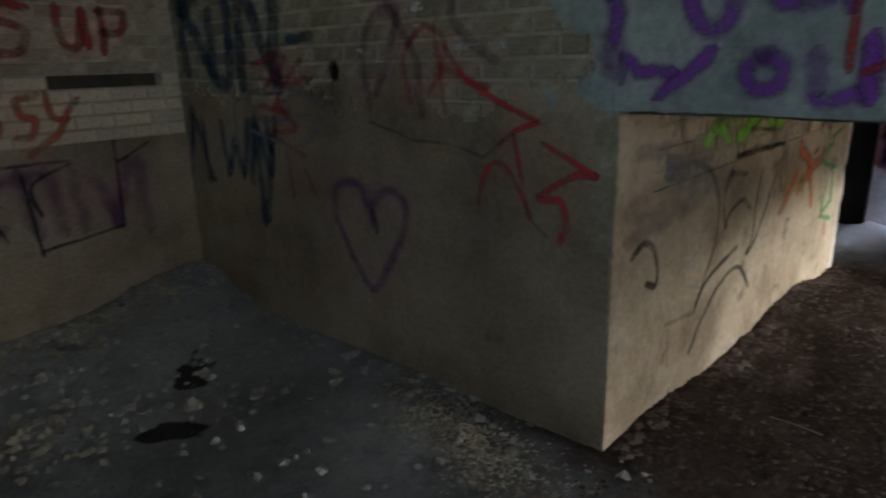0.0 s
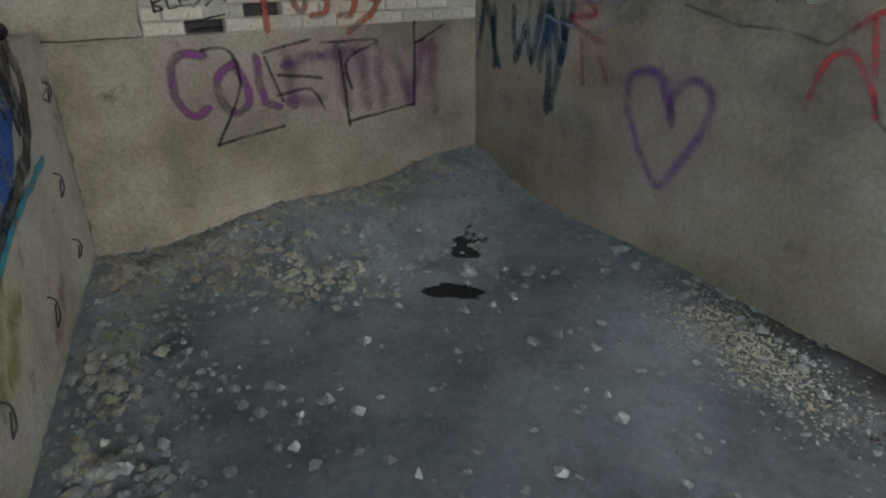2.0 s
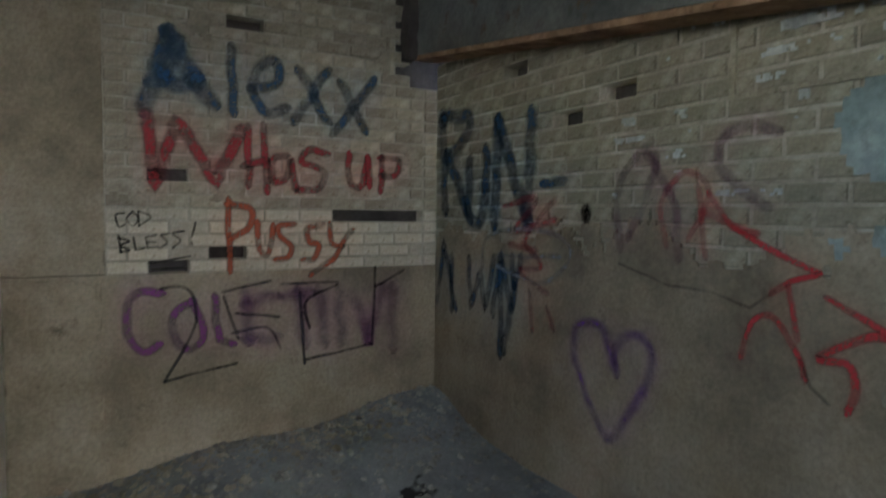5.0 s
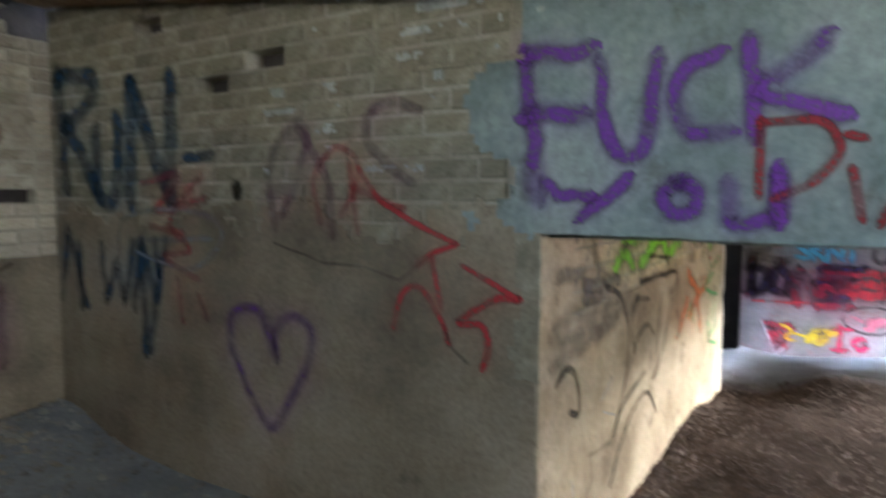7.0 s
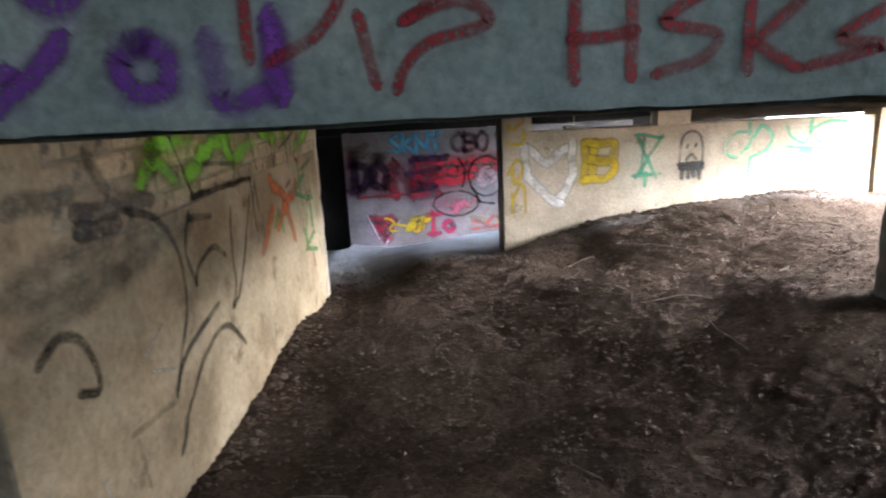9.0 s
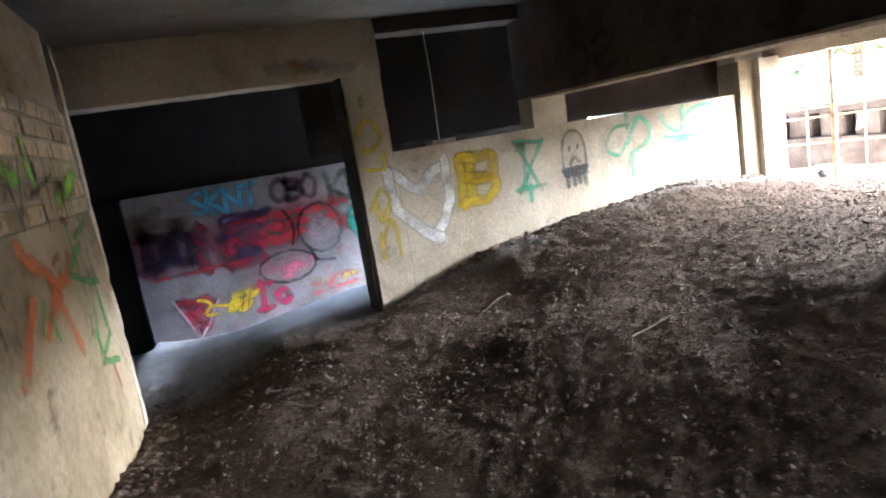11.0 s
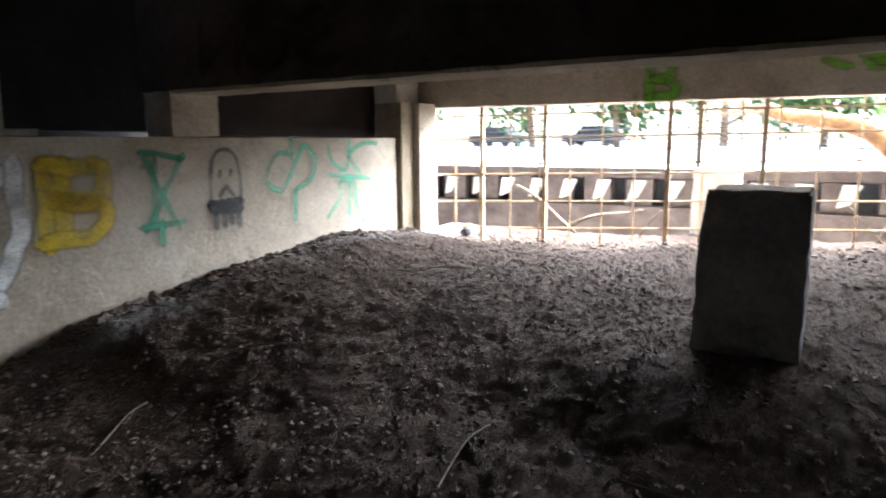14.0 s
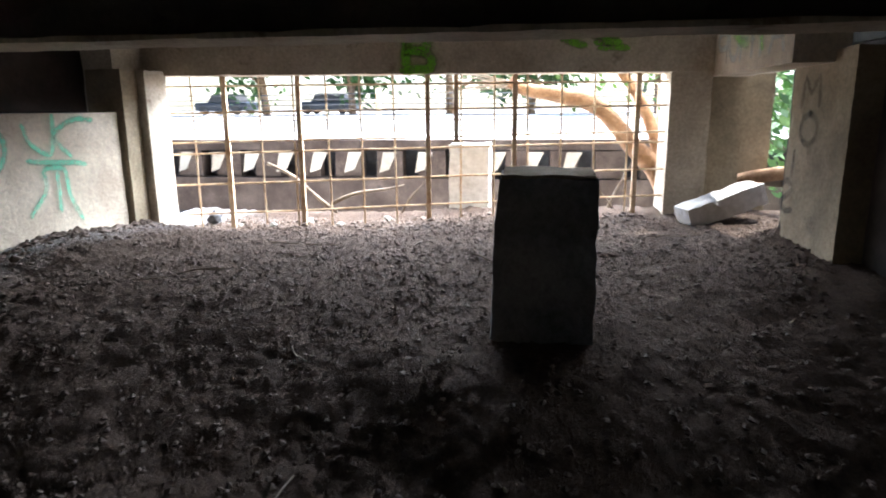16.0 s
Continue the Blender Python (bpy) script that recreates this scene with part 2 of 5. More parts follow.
def rough_box(x0, x1, y0, y1, z0, z1, step=0.07, amount=0.008, m=None):
    """A box of worn masonry: subdivided, its faces and arrises uneven."""
    bm = bmesh.new()
    add_box(bm, x0, x1, y0, y1, z0, z1)
    size = (x1 - x0, y1 - y0, z1 - z0)
    for axis in range(3):
        n = min(60, max(1, int(size[axis] / step)))
        lo = (x0, y0, z0)[axis]
        for k in range(1, n):
            co, no = Vector((0, 0, 0)), Vector((0, 0, 0))
            co[axis], no[axis] = lo + size[axis] * k / n, 1
            bmesh.ops.bisect_plane(bm, geom=bm.verts[:] + bm.edges[:] + bm.faces[:], plane_co=co, plane_no=no)
    bm.normal_update()
    for v in bm.verts:
        edge = sum(1 for a in range(3) if min(abs(v.co[a] - (x0, y0, z0)[a]), abs(v.co[a] - (x1, y1, z1)[a])) < 1e-4)
        n1 = noise.noise(v.co * 5) * 0.6 + noise.noise(v.co * 17) * 0.5
        v.co -= v.normal * abs(n1) * amount * (2.2 if edge > 1 else 0.6)
    if m:
        bmesh.ops.transform(bm, matrix=m, verts=bm.verts)
    return bm


def prism(profile, y0, y1):
    """A prism along y from a profile of (x, z)."""
    bm = bmesh.new()
    a = [bm.verts.new((x, y0, z)) for x, z in profile]
    b = [bm.verts.new((x, y1, z)) for x, z in profile]
    bm.faces.new(a)
    bm.faces.new(b[::-1])
    for k in range(len(a)):
        j = (k + 1) % len(a)
        bm.faces.new((a[j], a[k], b[k], b[j]))
    bmesh.ops.recalc_face_normals(bm, faces=bm.faces)
    return bm


def add_tube(bm, pts, radii, sides=8):
    rings = []
    for k, p in enumerate(pts):
        d = (pts[min(k + 1, len(pts) - 1)] - pts[max(k - 1, 0)]).normalized()
        u = d.orthogonal().normalized() if not rings else (prev - d * prev.dot(d)).normalized()
        prev = u
        w = d.cross(u)
        rings.append([bm.verts.new(p + (u * math.cos(2 * math.pi * j / sides) + w * math.sin(2 * math.pi * j / sides)) * radii[k]) for j in range(sides)])
    for a, b in zip(rings, rings[1:]):
        for j in range(sides):
            bm.faces.new((a[j], a[(j + 1) % sides], b[(j + 1) % sides], b[j]))
    bm.faces.new(rings[0][::-1])
    bm.faces.new(rings[-1])


def curve_points(ctrl, per=8):
    out = []
    for k in range(len(ctrl) - 1):
        p0, p1, p2, p3 = ctrl[max(k - 1, 0)], ctrl[k], ctrl[k + 1], ctrl[min(k + 2, len(ctrl) - 1)]
        for j in range(per):
            t = j / per
            out.append(0.5 * (2 * p1 + (p2 - p0) * t + (2 * p0 - 5 * p1 + 4 * p2 - p3) * t * t + (3 * p1 - p0 - 3 * p2 + p3) * t ** 3))
    out.append(ctrl[-1])
    return out


def structure(ob, label):
    return tagged(ob, label, "", "", "structure")


# ---- the floor ----
# spot heights of the dirt: x, y, z
SPOTS = [(2.96, 0, .17), (2.96, 1.6, .06), (2.96, 3.8, -.1), (4.46, 4.3, .04), (4.75, 4.1, .27), (5.4, 4.1, .42), (6.1, 4.1, .48), (6.9, 4.1, .56), (7.5, 4.1, .5),
         (8.1, 3.9, .34), (8.3, 3, .36), (8.4, 2, .42), (8.6, 1, .44), (7, 3, .44), (6.1, 1.8, .39), (7.2, .5, .48), (5.2, 2.4, .25), (4, 1.5, .1), (4.6, .4, .17), (4.2, 3, .1), (4.7, 3.4, .16),
         (3.7, 6.3, -.3), (5.5, 6.3, -.3), (7.5, 5.5, -.3), (1.2, -2, .0), (1.2, -.75, .04), (1.65, -.02, .2), (0, -1.1, .2), (0, -.1, .4), (.6, -.05, .2), (0, -2.4, .06), (2, -2.6, -.02), (3.8, -2.2, .02)]


def ground_z(x, y):
    s = w = 0.0
    for px, py, pz in SPOTS:
        if (py > 4.4) != (y > 4.4) and (x < 2.8 or x > 5.2):
            continue
        k = 1 / ((x - px) ** 2 + (y - py) ** 2 + 0.13) ** 1.6
        s, w = s + k * pz, w + k
    z = s / w
    p = Vector((x, y, 0))
    clod = (1.0 if y > 0.2 else 0.45) if y < 4.4 else 0.4
    z += 0.014 * noise.noise(p * 1.7) + 0.011 * clod * noise.noise(p * 6) + 0.016 * clod * noise.noise(p * 13) * noise.noise(p * 4.1 + Vector((9, 3, 0))) + 0.021 * clod * abs(noise.noise(p * 19)) + 0.013 * clod * noise.noise(p * 36)
    return z


def build_floor():
    x0, y0, step = -0.25, -4.6, 0.024
    nx, ny = int(9.1 / step), int(11.6 / step)
    vs = [(x0 + i * step, y0 + j * step, ground_z(x0 + i * step, y0 + j * step)) for j in range(ny) for i in range(nx)]
    fs = [(j * nx + i, j * nx + i + 1, (j + 1) * nx + i + 1, (j + 1) * nx + i) for j in range(ny - 1) for i in range(nx - 1)]
    me = bpy.data.meshes.new("floor")
    me.from_pydata(vs, [], fs)
    me.materials.append(FLOOR)
    me.polygons.foreach_set("use_smooth", [True] * len(me.polygons))
    structure(new("floor", me), "uneven floor of grey ash dust and trodden brown dirt")


build_floor()

# ---- walls of the closed room ----
wall_west = structure(link("wall_west", rough_box(-0.3, 0, -2.45, 0.3, -0.4, 1.215), CONCRETE), "stained concrete lower wall with graffiti")
# dark backing gives the missing bricks their shaded depth by colour
upper_west = part("upper_wall", box(-0.3, -0.105, -2.0, 0.3, 1.215, 3.4), DARK_CONCRETE, wall_west, "wall behind the brick facing, coloured dark for the shaded holes")
part("old_masonry", rough_box(-0.3, -0.02, -4.6, -2.0, 1.215, 3.4, 0.09, 0.03), CONCRETE, wall_west, "rough crumbling masonry")
part("old_masonry", rough_box(-0.3, -0.01, -4.6, -2.45, -0.4, 1.215, 0.09, 0.03), CONCRETE, wall_west, "rough crumbling masonry")
part("plaster_patch", rough_box(-0.01, 0.03, -2.47, -2.02, 0.0, 1.2, 0.035, 0.03), CONCRETE, wall_west, "rough sandy render beside the brick")

wall_north = structure(link("wall_north", rough_box(-0.3, 2.963, 0, 0.3, -0.4, 1.3), CONCRETE), "stained concrete lower wall with graffiti")
part("upper_wall", box(0, 2.9, 0.105, 0.3, 1.3, 3.4), DARK_CONCRETE, wall_north)
lintel = structure(link("lintel", rough_box(2.885, 8.0, -0.004, 0.06, 1.442, 3.4, 0.06, 0.006), LINTEL), "deep blue-green limewashed lintel over a wide opening")
part("arris", rough_box(2.97, 5.8, -0.012, 0.02, 1.438, 1.475, 0.05, 0.012), LINTEL, lintel)
# soffit hangs lower and darker, drawing the shadow line under the lintel
part("soffit", rough_box(2.885, 8.0, 0.06, 0.3, 1.425, 3.4, 0.06, 0.012), BEAM, lintel, "rough underside of the lintel, dark for its shadow line")
part("bearing", rough_box(2.88, 2.963, 0.001, 0.3, 1.29, 1.462, 0.04, 0.01), CONCRETE, wall_north)
structure(link("wall_north_2", rough_box(6.2, 8.0, 0.0, 0.3, -0.4, 1.425, 0.1), DARK_CONCRETE), "dark concrete wall beside the opening")

ROT_M = Matrix.Translation((0, -2.47, 0)) @ Matrix.Rotation(radians(-8.1), 4, "Z")
wall_south = structure(link("wall_south", rough_box(0, 2.75, -0.2, 0, -0.4, 1.27, 0.07, 0.01, ROT_M), PALE), "low pale concrete wall with blue and white graffiti")
# unseen wall; its high opening is added for the south fill lamp
wall_far = structure(link("wall_south_2", box(-0.3, 8, -4.75, -4.6, -0.5, 2.0), DARK_CONCRETE), "dark far wall with an unseen opening added for a fill lamp")
part("side", box(-0.3, 4.5, -4.75, -4.6, 2.0, 3.4), DARK_CONCRETE, wall_far)
part("side", box(5.9, 8, -4.75, -4.6, 2.0, 3.4), DARK_CONCRETE, wall_far)
part("header", box(4.5, 5.9, -4.75, -4.6, 2.9, 3.4), DARK_CONCRETE, wall_far)
# unseen slab added to block direct sun from the opening
part("sun_shield", box(3.6, 7.6, -6.6, -4.76, 3.0, 3.2), SLAB, wall_far)
# unseen wall; the small gap is added and sized to pass lamp light
wall_east = structure(link("wall_east", box(8.0, 8.2, -4.75, 0, -0.5, 2.0), DARK_CONCRETE), "dark end wall with an unseen gap added to let fill light in")
part("side", box(8.0, 8.2, -4.75, -2.05, 2.0, 3.4), DARK_CONCRETE, wall_east)
part("side", box(8.0, 8.2, -1.75, 0, 2.0, 3.4), DARK_CONCRETE, wall_east)
part("header", box(8.0, 8.2, -2.05, -1.75, 2.25, 3.4), DARK_CONCRETE, wall_east)
structure(link("ceiling", box(-0.3, 8.2, -4.75, 0, 3.02, 3.4), SLAB), "grey concrete ceiling slab")

# raking beam along the top of the brick wall
beam = tagged(link("beam", prism([(0.02, 2.6), (4.6, 2.02), (4.6, 3.016), (0.02, 3.016)], -0.2, -0.015), BEAM), "dark sloping concrete beam along the brick wall", "beam", "", "structure")
part("soffit_strip", prism([(0.03, 2.57), (4.6, 1.99), (4.6, 2.02), (0.03, 2.6)], -0.19, -0.02), BARK, beam, "brown timber strip under the beam")
structure(link("corner_pier", rough_box(0.0, 0.12, -0.28, -0.2, 2.55, 3.02, 0.05, 0.02), DARK_CONCRETE), "dark broken end of the beam in the corner")

# ---- walls of the open room ----
wall_b = structure(link("wall_partition", rough_box(2.66, 2.963, 0.3, 3.76, -0.6, 1.12, 0.07, 0.007), SANDY), "sandy rendered wall with black and green graffiti")
part("upper_wall", box(2.66, 2.94, 0.3, 3.74, 1.12, 2.0), SANDY, wall_b)
part("end_post", rough_box(2.64, 2.968, 3.76, 3.84, -0.6, 1.95, 0.06, 0.012), PALE, wall_b)
part("jamb", rough_box(2.95, 2.966, 0.0, 0.3, -0.4, 1.425, 0.06, 0.006), SANDY, wall_b)

column = tagged(link("column", rough_box(4.465, 4.715, 4.16, 4.36, -0.4, 2.0, 0.05, 0.008), PALE), "pale square concrete column with yellow graffiti", "column", "", "structure")
# thin dark slab puts this side's shade into colour
part("dark_side", rough_box(4.44, 4.463, 4.18, 4.46, -0.4, 1.68, 0.06, 0.006), DARK_CONCRETE, column)
wall_e = structure(link("wall_low", rough_box(4.715, 7.6, 4.163, 4.36, -0.5, 1.15, 0.06, 0.008), PALE), "low pale concrete wall with graffiti signs")
part("block", rough_box(5.77, 6.05, 4.16, 4.36, 1.15, 1.365, 0.05, 0.01), PALE, wall_e)
part("flat_stone", rough_box(5.0, 5.17, 4.17, 4.34, 1.15, 1.18, 0.04, 0.01), RUBBLE, wall_e)
structure(link("header_beam", rough_box(2.66, 4.72, 4.14, 4.38, 1.66, 2.0, 0.07, 0.008), PALE), "pale concrete beam over the columns")
# beam given a dark colour in place of shade
structure(link("header_beam_2", rough_box(4.72, 5.76, 4.16, 4.36, 1.9, 2.0, 0.07, 0.008), DARK_CONCRETE), "shallow beam above the low wall, coloured dark to look unlit")
dark_beam = tagged(link("deep_beam", rough_box(5.76, 5.98, 0.3, 4.36, 1.365, 2.05, 0.07, 0.006), DARK_CONCRETE), "deep dark concrete beam with faded tags", "beam", "", "structure")
# pale strip puts the light on the beam's underside into colour
part("soffit", rough_box(5.755, 5.985, 0.3, 4.14, 1.345, 1.364, 0.06, 0.008), PALE, dark_beam, "underside of the beam, coloured pale to look lit")
structure(link("ceiling_2", box(2.5, 8.5, 0.3, 4.37, 2.0, 2.3), SLAB), "grey concrete ceiling slab")
# back ceilings coloured near black so the void above the wall reads unlit
structure(link("ceiling_3", box(0.9, 8.5, 4.37, 8.4, 2.0, 2.3), SHADE_DARK), "concrete ceiling slab with shade put into its colour")
# unseen slab, header and end wall added to keep light out
structure(link("ceiling_4", box(0.9, 2.66, 0.3, 4.37, 2.0, 2.3), SHADE_DARK), "concrete ceiling slab with shade put into its colour")
structure(link("wall_back_8", box(8.25, 8.45, 4.37, 7.2, 1.12, 2.0), SHADE_DARK), "unseen dark header added to cut light above the painted wall")
structure(link("wall_back_7", box(0.9, 8.5, 8.2, 8.4, -0.7, 2.0), SHADE_DARK), "unseen dark end wall added to keep sun out")
part("bracket", rough_box(7.66, 7.95, 4.2, 4.4, 1.15, 1.6, 0.06, 0.01), PALE, wall_e)
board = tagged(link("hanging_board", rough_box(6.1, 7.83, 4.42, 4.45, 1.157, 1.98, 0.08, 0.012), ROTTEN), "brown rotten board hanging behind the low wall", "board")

# back room, the shade of its upper walls and panels put into their colour
wall_d = structure(link("wall_back", rough_box(2.8, 6.2, 6.3, 6.5, -0.7, 1.1, 0.08, 0.006), PAINTED), "pale wall covered in red and blue graffiti")
back_2 = structure(link("wall_back_2", box(2.9, 4.5, 6.34, 6.7, 1.085, 2.0), SHADE_DARK), "dark wall above the painted wall")
part("end", box(4.5, 6.2, 6.34, 6.7, 1.125, 2.0), SHADE_DARK, back_2)
part("end", box(1.2, 2.9, 6.34, 6.7, 1.15, 2.0), SHADE_DARK, back_2)
structure(link("wall_back_3", box(1.2, 2.78, 6.36, 6.5, -0.7, 1.07), SHADE_DARK), "flat wall coloured dark for the unlit recess")
structure(link("wall_back_4", box(1.0, 1.2, 0.3, 8.2, -0.7, 2.0), SHADE_DARK), "dark side wall of the back room")
structure(link("wall_back_5", box(5.6, 8.2, 7.2, 7.4, -0.7, 1.16), SHADE_DARK), "dark far wall of the back room")
structure(link("wall_back_6", box(5.4, 9.0, 7.2, 7.4, 1.24, 2.0), SHADE_DARK), "dark beam of the back room")
structure(link("hanging_wall", rough_box(4.3, 5.12, 4.95, 5.0, 1.185, 2.0), SHADE_DARK), "hanging panel above the low wall, coloured dark for shade")
structure(link("hanging_wall_2", rough_box(5.12, 7.0, 5.0, 5.05, 1.19, 2.0), SHADE_DARK), "second hanging panel above the low wall, coloured dark for shade")
wire_bm = bmesh.new()
add_tube(wire_bm, [Vector((5.1, 4.3, 2.0)), Vector((5.105, 4.29, 1.6)), Vector((5.09, 4.28, 1.17))], [0.004] * 3, 6)
tagged(link("hanging_wire", wire_bm, PALE), "thin pale wire hanging above the low wall", "wire")

# ---- window front ----
FRONT = Matrix.Translation((8.0, 4.15, 0)) @ Matrix.Rotation(math.atan2(-3.45, 0.5), 4, "Z")
LEN = math.hypot(3.45, 0.5)
front_lintel = structure(link("window_lintel", rough_box(-0.5, LEN + 0.1, -0.02, 0.25, 1.37, 1.66, 0.07, 0.009, FRONT), PALE), "board-marked concrete lintel with green paint marks")
structure(link("window_lintel_2", box(-0.5, LEN + 0.1, 0.1, 0.3, 1.66, 2.3, 0, FRONT), SLAB), "concrete edge of the slab")
part("ledge", rough_box(-0.4, LEN, -0.05, -0.02, 1.6, 1.66, 0.07, 0.009, FRONT), PALE, front_lintel)
pil = structure(link("pilaster", rough_box(7.62, 7.78, 4.13, 4.36, 0.1, 1.4, 0.05, 0.01), CONCRETE), "brownish recessed pilaster beside the window")
part("post", rough_box(7.78, 8.02, 4.08, 4.36, 0.1, 1.4, 0.05, 0.008), PALE, pil)
col_r = tagged(link("column", rough_box(8.5, 8.85, 0.6, 0.86, -0.2, 1.66, 0.06, 0.008), PALE), "pale concrete column at the end of the window", "column", "", "structure")
part("recess", rough_box(8.62, 8.85, 0.36, 0.6, -0.2, 1.66, 0.06, 0.008), CONCRETE, col_r, "brown recessed side of the column")
structure(link("side_beam", rough_box(7.2, 8.6, 0.36, 0.6, 1.34, 1.62, 0.07, 0.008), PALE), "pale concrete beam with white and green paint")
col_s = tagged(link("column", rough_box(7.0, 7.65, -0.1, 0.42, 0.0, 1.4, 0.05, 0.014), CONCRETE), "broad concrete pier with faded black letters", "column", "", "structure")
structure(link("wall_side", rough_box(8.85, 9.5, 0.1, 0.3, -0.3, 1.7, 0.1), CONCRETE), "grey concrete wall outside")

# broken column stub
stub_bm = rough_box(6.12, 6.45, 1.51, 1.84, 0.1, 0.94, 0.05, 0.02)
for v in stub_bm.verts:
    k = (0.94 - v.co.z) / 0.84
    v.co.y += 0.03 * k * (1 if v.co.y > 1.6 else 0)
stub = tagged(link("column_stub", stub_bm, STUB), "broken dark concrete column stub standing in the dirt", "column stub")
part("broken_top", rough_box(6.13, 6.44, 1.52, 1.83, 0.925, 0.95, 0.04, 0.015), CONCRETE, stub, "chipped paler top")


# ---- bricks ----
def brick_mesh(name, w, d, h, material, seed):
    """A brick with its front towards -y, worn arrises."""
    rng = random.Random(seed)
    bm = bmesh.new()
    back = [bm.verts.new((x, d, z)) for x, z in ((0, 0), (w, 0), (w, h), (0, h))]
    mid = [bm.verts.new((x, 0.006, z)) for x, z in ((0, 0), (w, 0), (w, h), (0, h))]
    i = 0.006
    fr = [bm.verts.new((x + rng.uniform(-.003, .003), rng.uniform(-.002, .002), z + rng.uniform(-.002, .002))) for x, z in ((i, i), (w - i, i), (w - i, h - i), (i, h - i))]
    bm.faces.new(fr)
    for a, b in ((fr, mid), (mid, back)):
        for k in range(4):
            j = (k + 1) % 4
            bm.faces.new((a[j], a[k], b[k], b[j]))
    bmesh.ops.recalc_face_normals(bm, faces=bm.faces)
    me = bpy.data.meshes.new(name)
    bm.to_mesh(me)
    bm.free()
    me.materials.append(material)
    return me


def brick_field(parent, place, s0, s1, z0, z1, w, h, joint, material, holes=(), skip=None, seed=1, depth=0.1, mortar_back=0.0065):
    """Courses of bricks on a wall. place(s, z) gives the world pose of a brick's lower left front corner. holes: spots (s, z) where a brick is missing."""
    rng = random.Random(seed)
    kinds = [brick_mesh("brick", w, depth, h, material, seed * 10 + k) for k in range(4)]
    half = [brick_mesh("brick_half", w / 2 - joint / 2, depth, h, material, seed * 20 + k) for k in range(2)]
    mortar = bmesh.new()
    course = 0
    z = z0
    while z + h <= z1 + 0.01:
        s = s0
        first = course % 2 == 1
        while s < s1 - 0.03:
            kind = half if first or s + w > s1 + 0.02 else kinds
            width = w / 2 - joint / 2 if kind is half else w
            first = False
            if s + width > s1 + 0.05:
                break
            gone = any(s - 0.005 <= a < s + width + joint - 0.005 and z - 0.005 <= b < z + h + joint - 0.005 for a, b in holes)
            if not gone and not (skip and skip(s, z)):
                ob = new("brick", rng.choice(kind))
                ob.parent = parent
                ob.matrix_basis = place(s, z) @ Matrix.Translation((0, rng.uniform(-0.004, 0.003), 0))
                add_box(mortar, -joint / 2, width + joint / 2, mortar_back, depth + 0.004, -joint / 2, h + joint / 2, 0, place(s, z))
            s += width + joint
        z += h + joint
        course += 1
    part("mortar", mortar, MORTAR, parent)


def place_west(s, z):
    return Matrix.Translation((0, s, z)) @ Matrix.Rotation(radians(90), 4, "Z")


def place_north(s, z):
    return Matrix.Translation((s, 0, z))


def place_b(s, z):
    return Matrix.Translation((2.955, s, z)) @ Matrix.Rotation(radians(90), 4, "Z")


def torn_top(s, z):
    edge = 2.98 - 0.25 * max(0, s + 0.75) - (0.45 if s > -0.36 else 0)
    return z > edge + 0.05 * noise.noise(Vector((s * 4, z * 3, 0)))


brick_field(wall_west, place_west, -2.0, -0.02, 1.22, 1.64, 0.2, 0.062, 0.012, CREAM, [(-1.4, 1.29), (-0.7, 1.57), (-0.5, 1.57), (-0.3, 1.57), (-1.75, 1.23)], None, 4)
brick_field(wall_west, place_west, -2.0, -0.02, 1.59, 3.0, 0.2, 0.062, 0.012, BRICK_L, [(-1.3, 2.86), (-0.98, 2.93), (-1.33, 2.66), (-1.6, 1.76)], torn_top, 3)
brick_field(wall_north, place_north, 0.0, 2.88, 1.305, 2.6, 0.215, 0.066, 0.013, BRICK_H,
            [(0.85, 2.34), (1.8, 2.16), (1.26, 2.02)], lambda s, z: z > 2.62 - 0.13 * s, 5)
brick_field(wall_b, place_b, 0.04, 3.72, 1.125, 1.98, 0.245, 0.07, 0.012, BRICK_B, (), lambda s, z: z > 1.55, 7, 0.02, 0.006)


part("infill", rough_box(2.66, 2.884, 0.012, 0.3, 1.3, 2.6, 0.05, 0.006), MORTAR, wall_north)


def plaster_patch(name, parent, side, s0, s1, z0, z1, keep, material, label, step=0.022, depth=0.012):
    """A coat of plaster with a torn outline. side(s, z, d): the wall's face at depth d; keep(s, z): where the coat still holds."""
    bm = bmesh.new()
    ns, nz = int((s1 - s0) / step) + 1, int((z1 - z0) / step) + 1
    corner = {}

    def vert(i, j):
        if (i, j) not in corner:
            a, b = s0 + i * step, z0 + j * step
            a2 = a + step * 0.45 * noise.noise(Vector((a * 31, b * 31, 1)))
            b2 = b + step * 0.45 * noise.noise(Vector((a * 31, b * 31, 5)))
            corner[i, j] = bm.verts.new(side(a2, b2, 0.0007 * noise.noise(Vector((a * 9, b * 9, 2)))))
        return corner[i, j]

    for i in range(ns):
        for j in range(nz):
            if keep(s0 + (i + 0.5) * step, z0 + (j + 0.5) * step):
                bm.faces.new((vert(i, j), vert(i + 1, j), vert(i + 1, j + 1), vert(i, j + 1)))
    inward = (side(0, 0, depth) - side(0, 0, 0))
    rim = [e for e in bm.edges if len(e.link_faces) == 1]
    out = bmesh.ops.extrude_edge_only(bm, edges=rim)
    bmesh.ops.translate(bm, vec=inward, verts=[v for v in out["geom"] if isinstance(v, bmesh.types.BMVert)])
    bmesh.ops.recalc_face_normals(bm, faces=bm.faces)
    return part(name, bm, material, parent, label)


def ragged(s, z, k=3.0, seed=0):
    p = Vector((s * k, z * k, seed))
    return noise.noise(p) + 0.5 * noise.noise(p * 2.7) + 0.3 * noise.noise(p * 7)


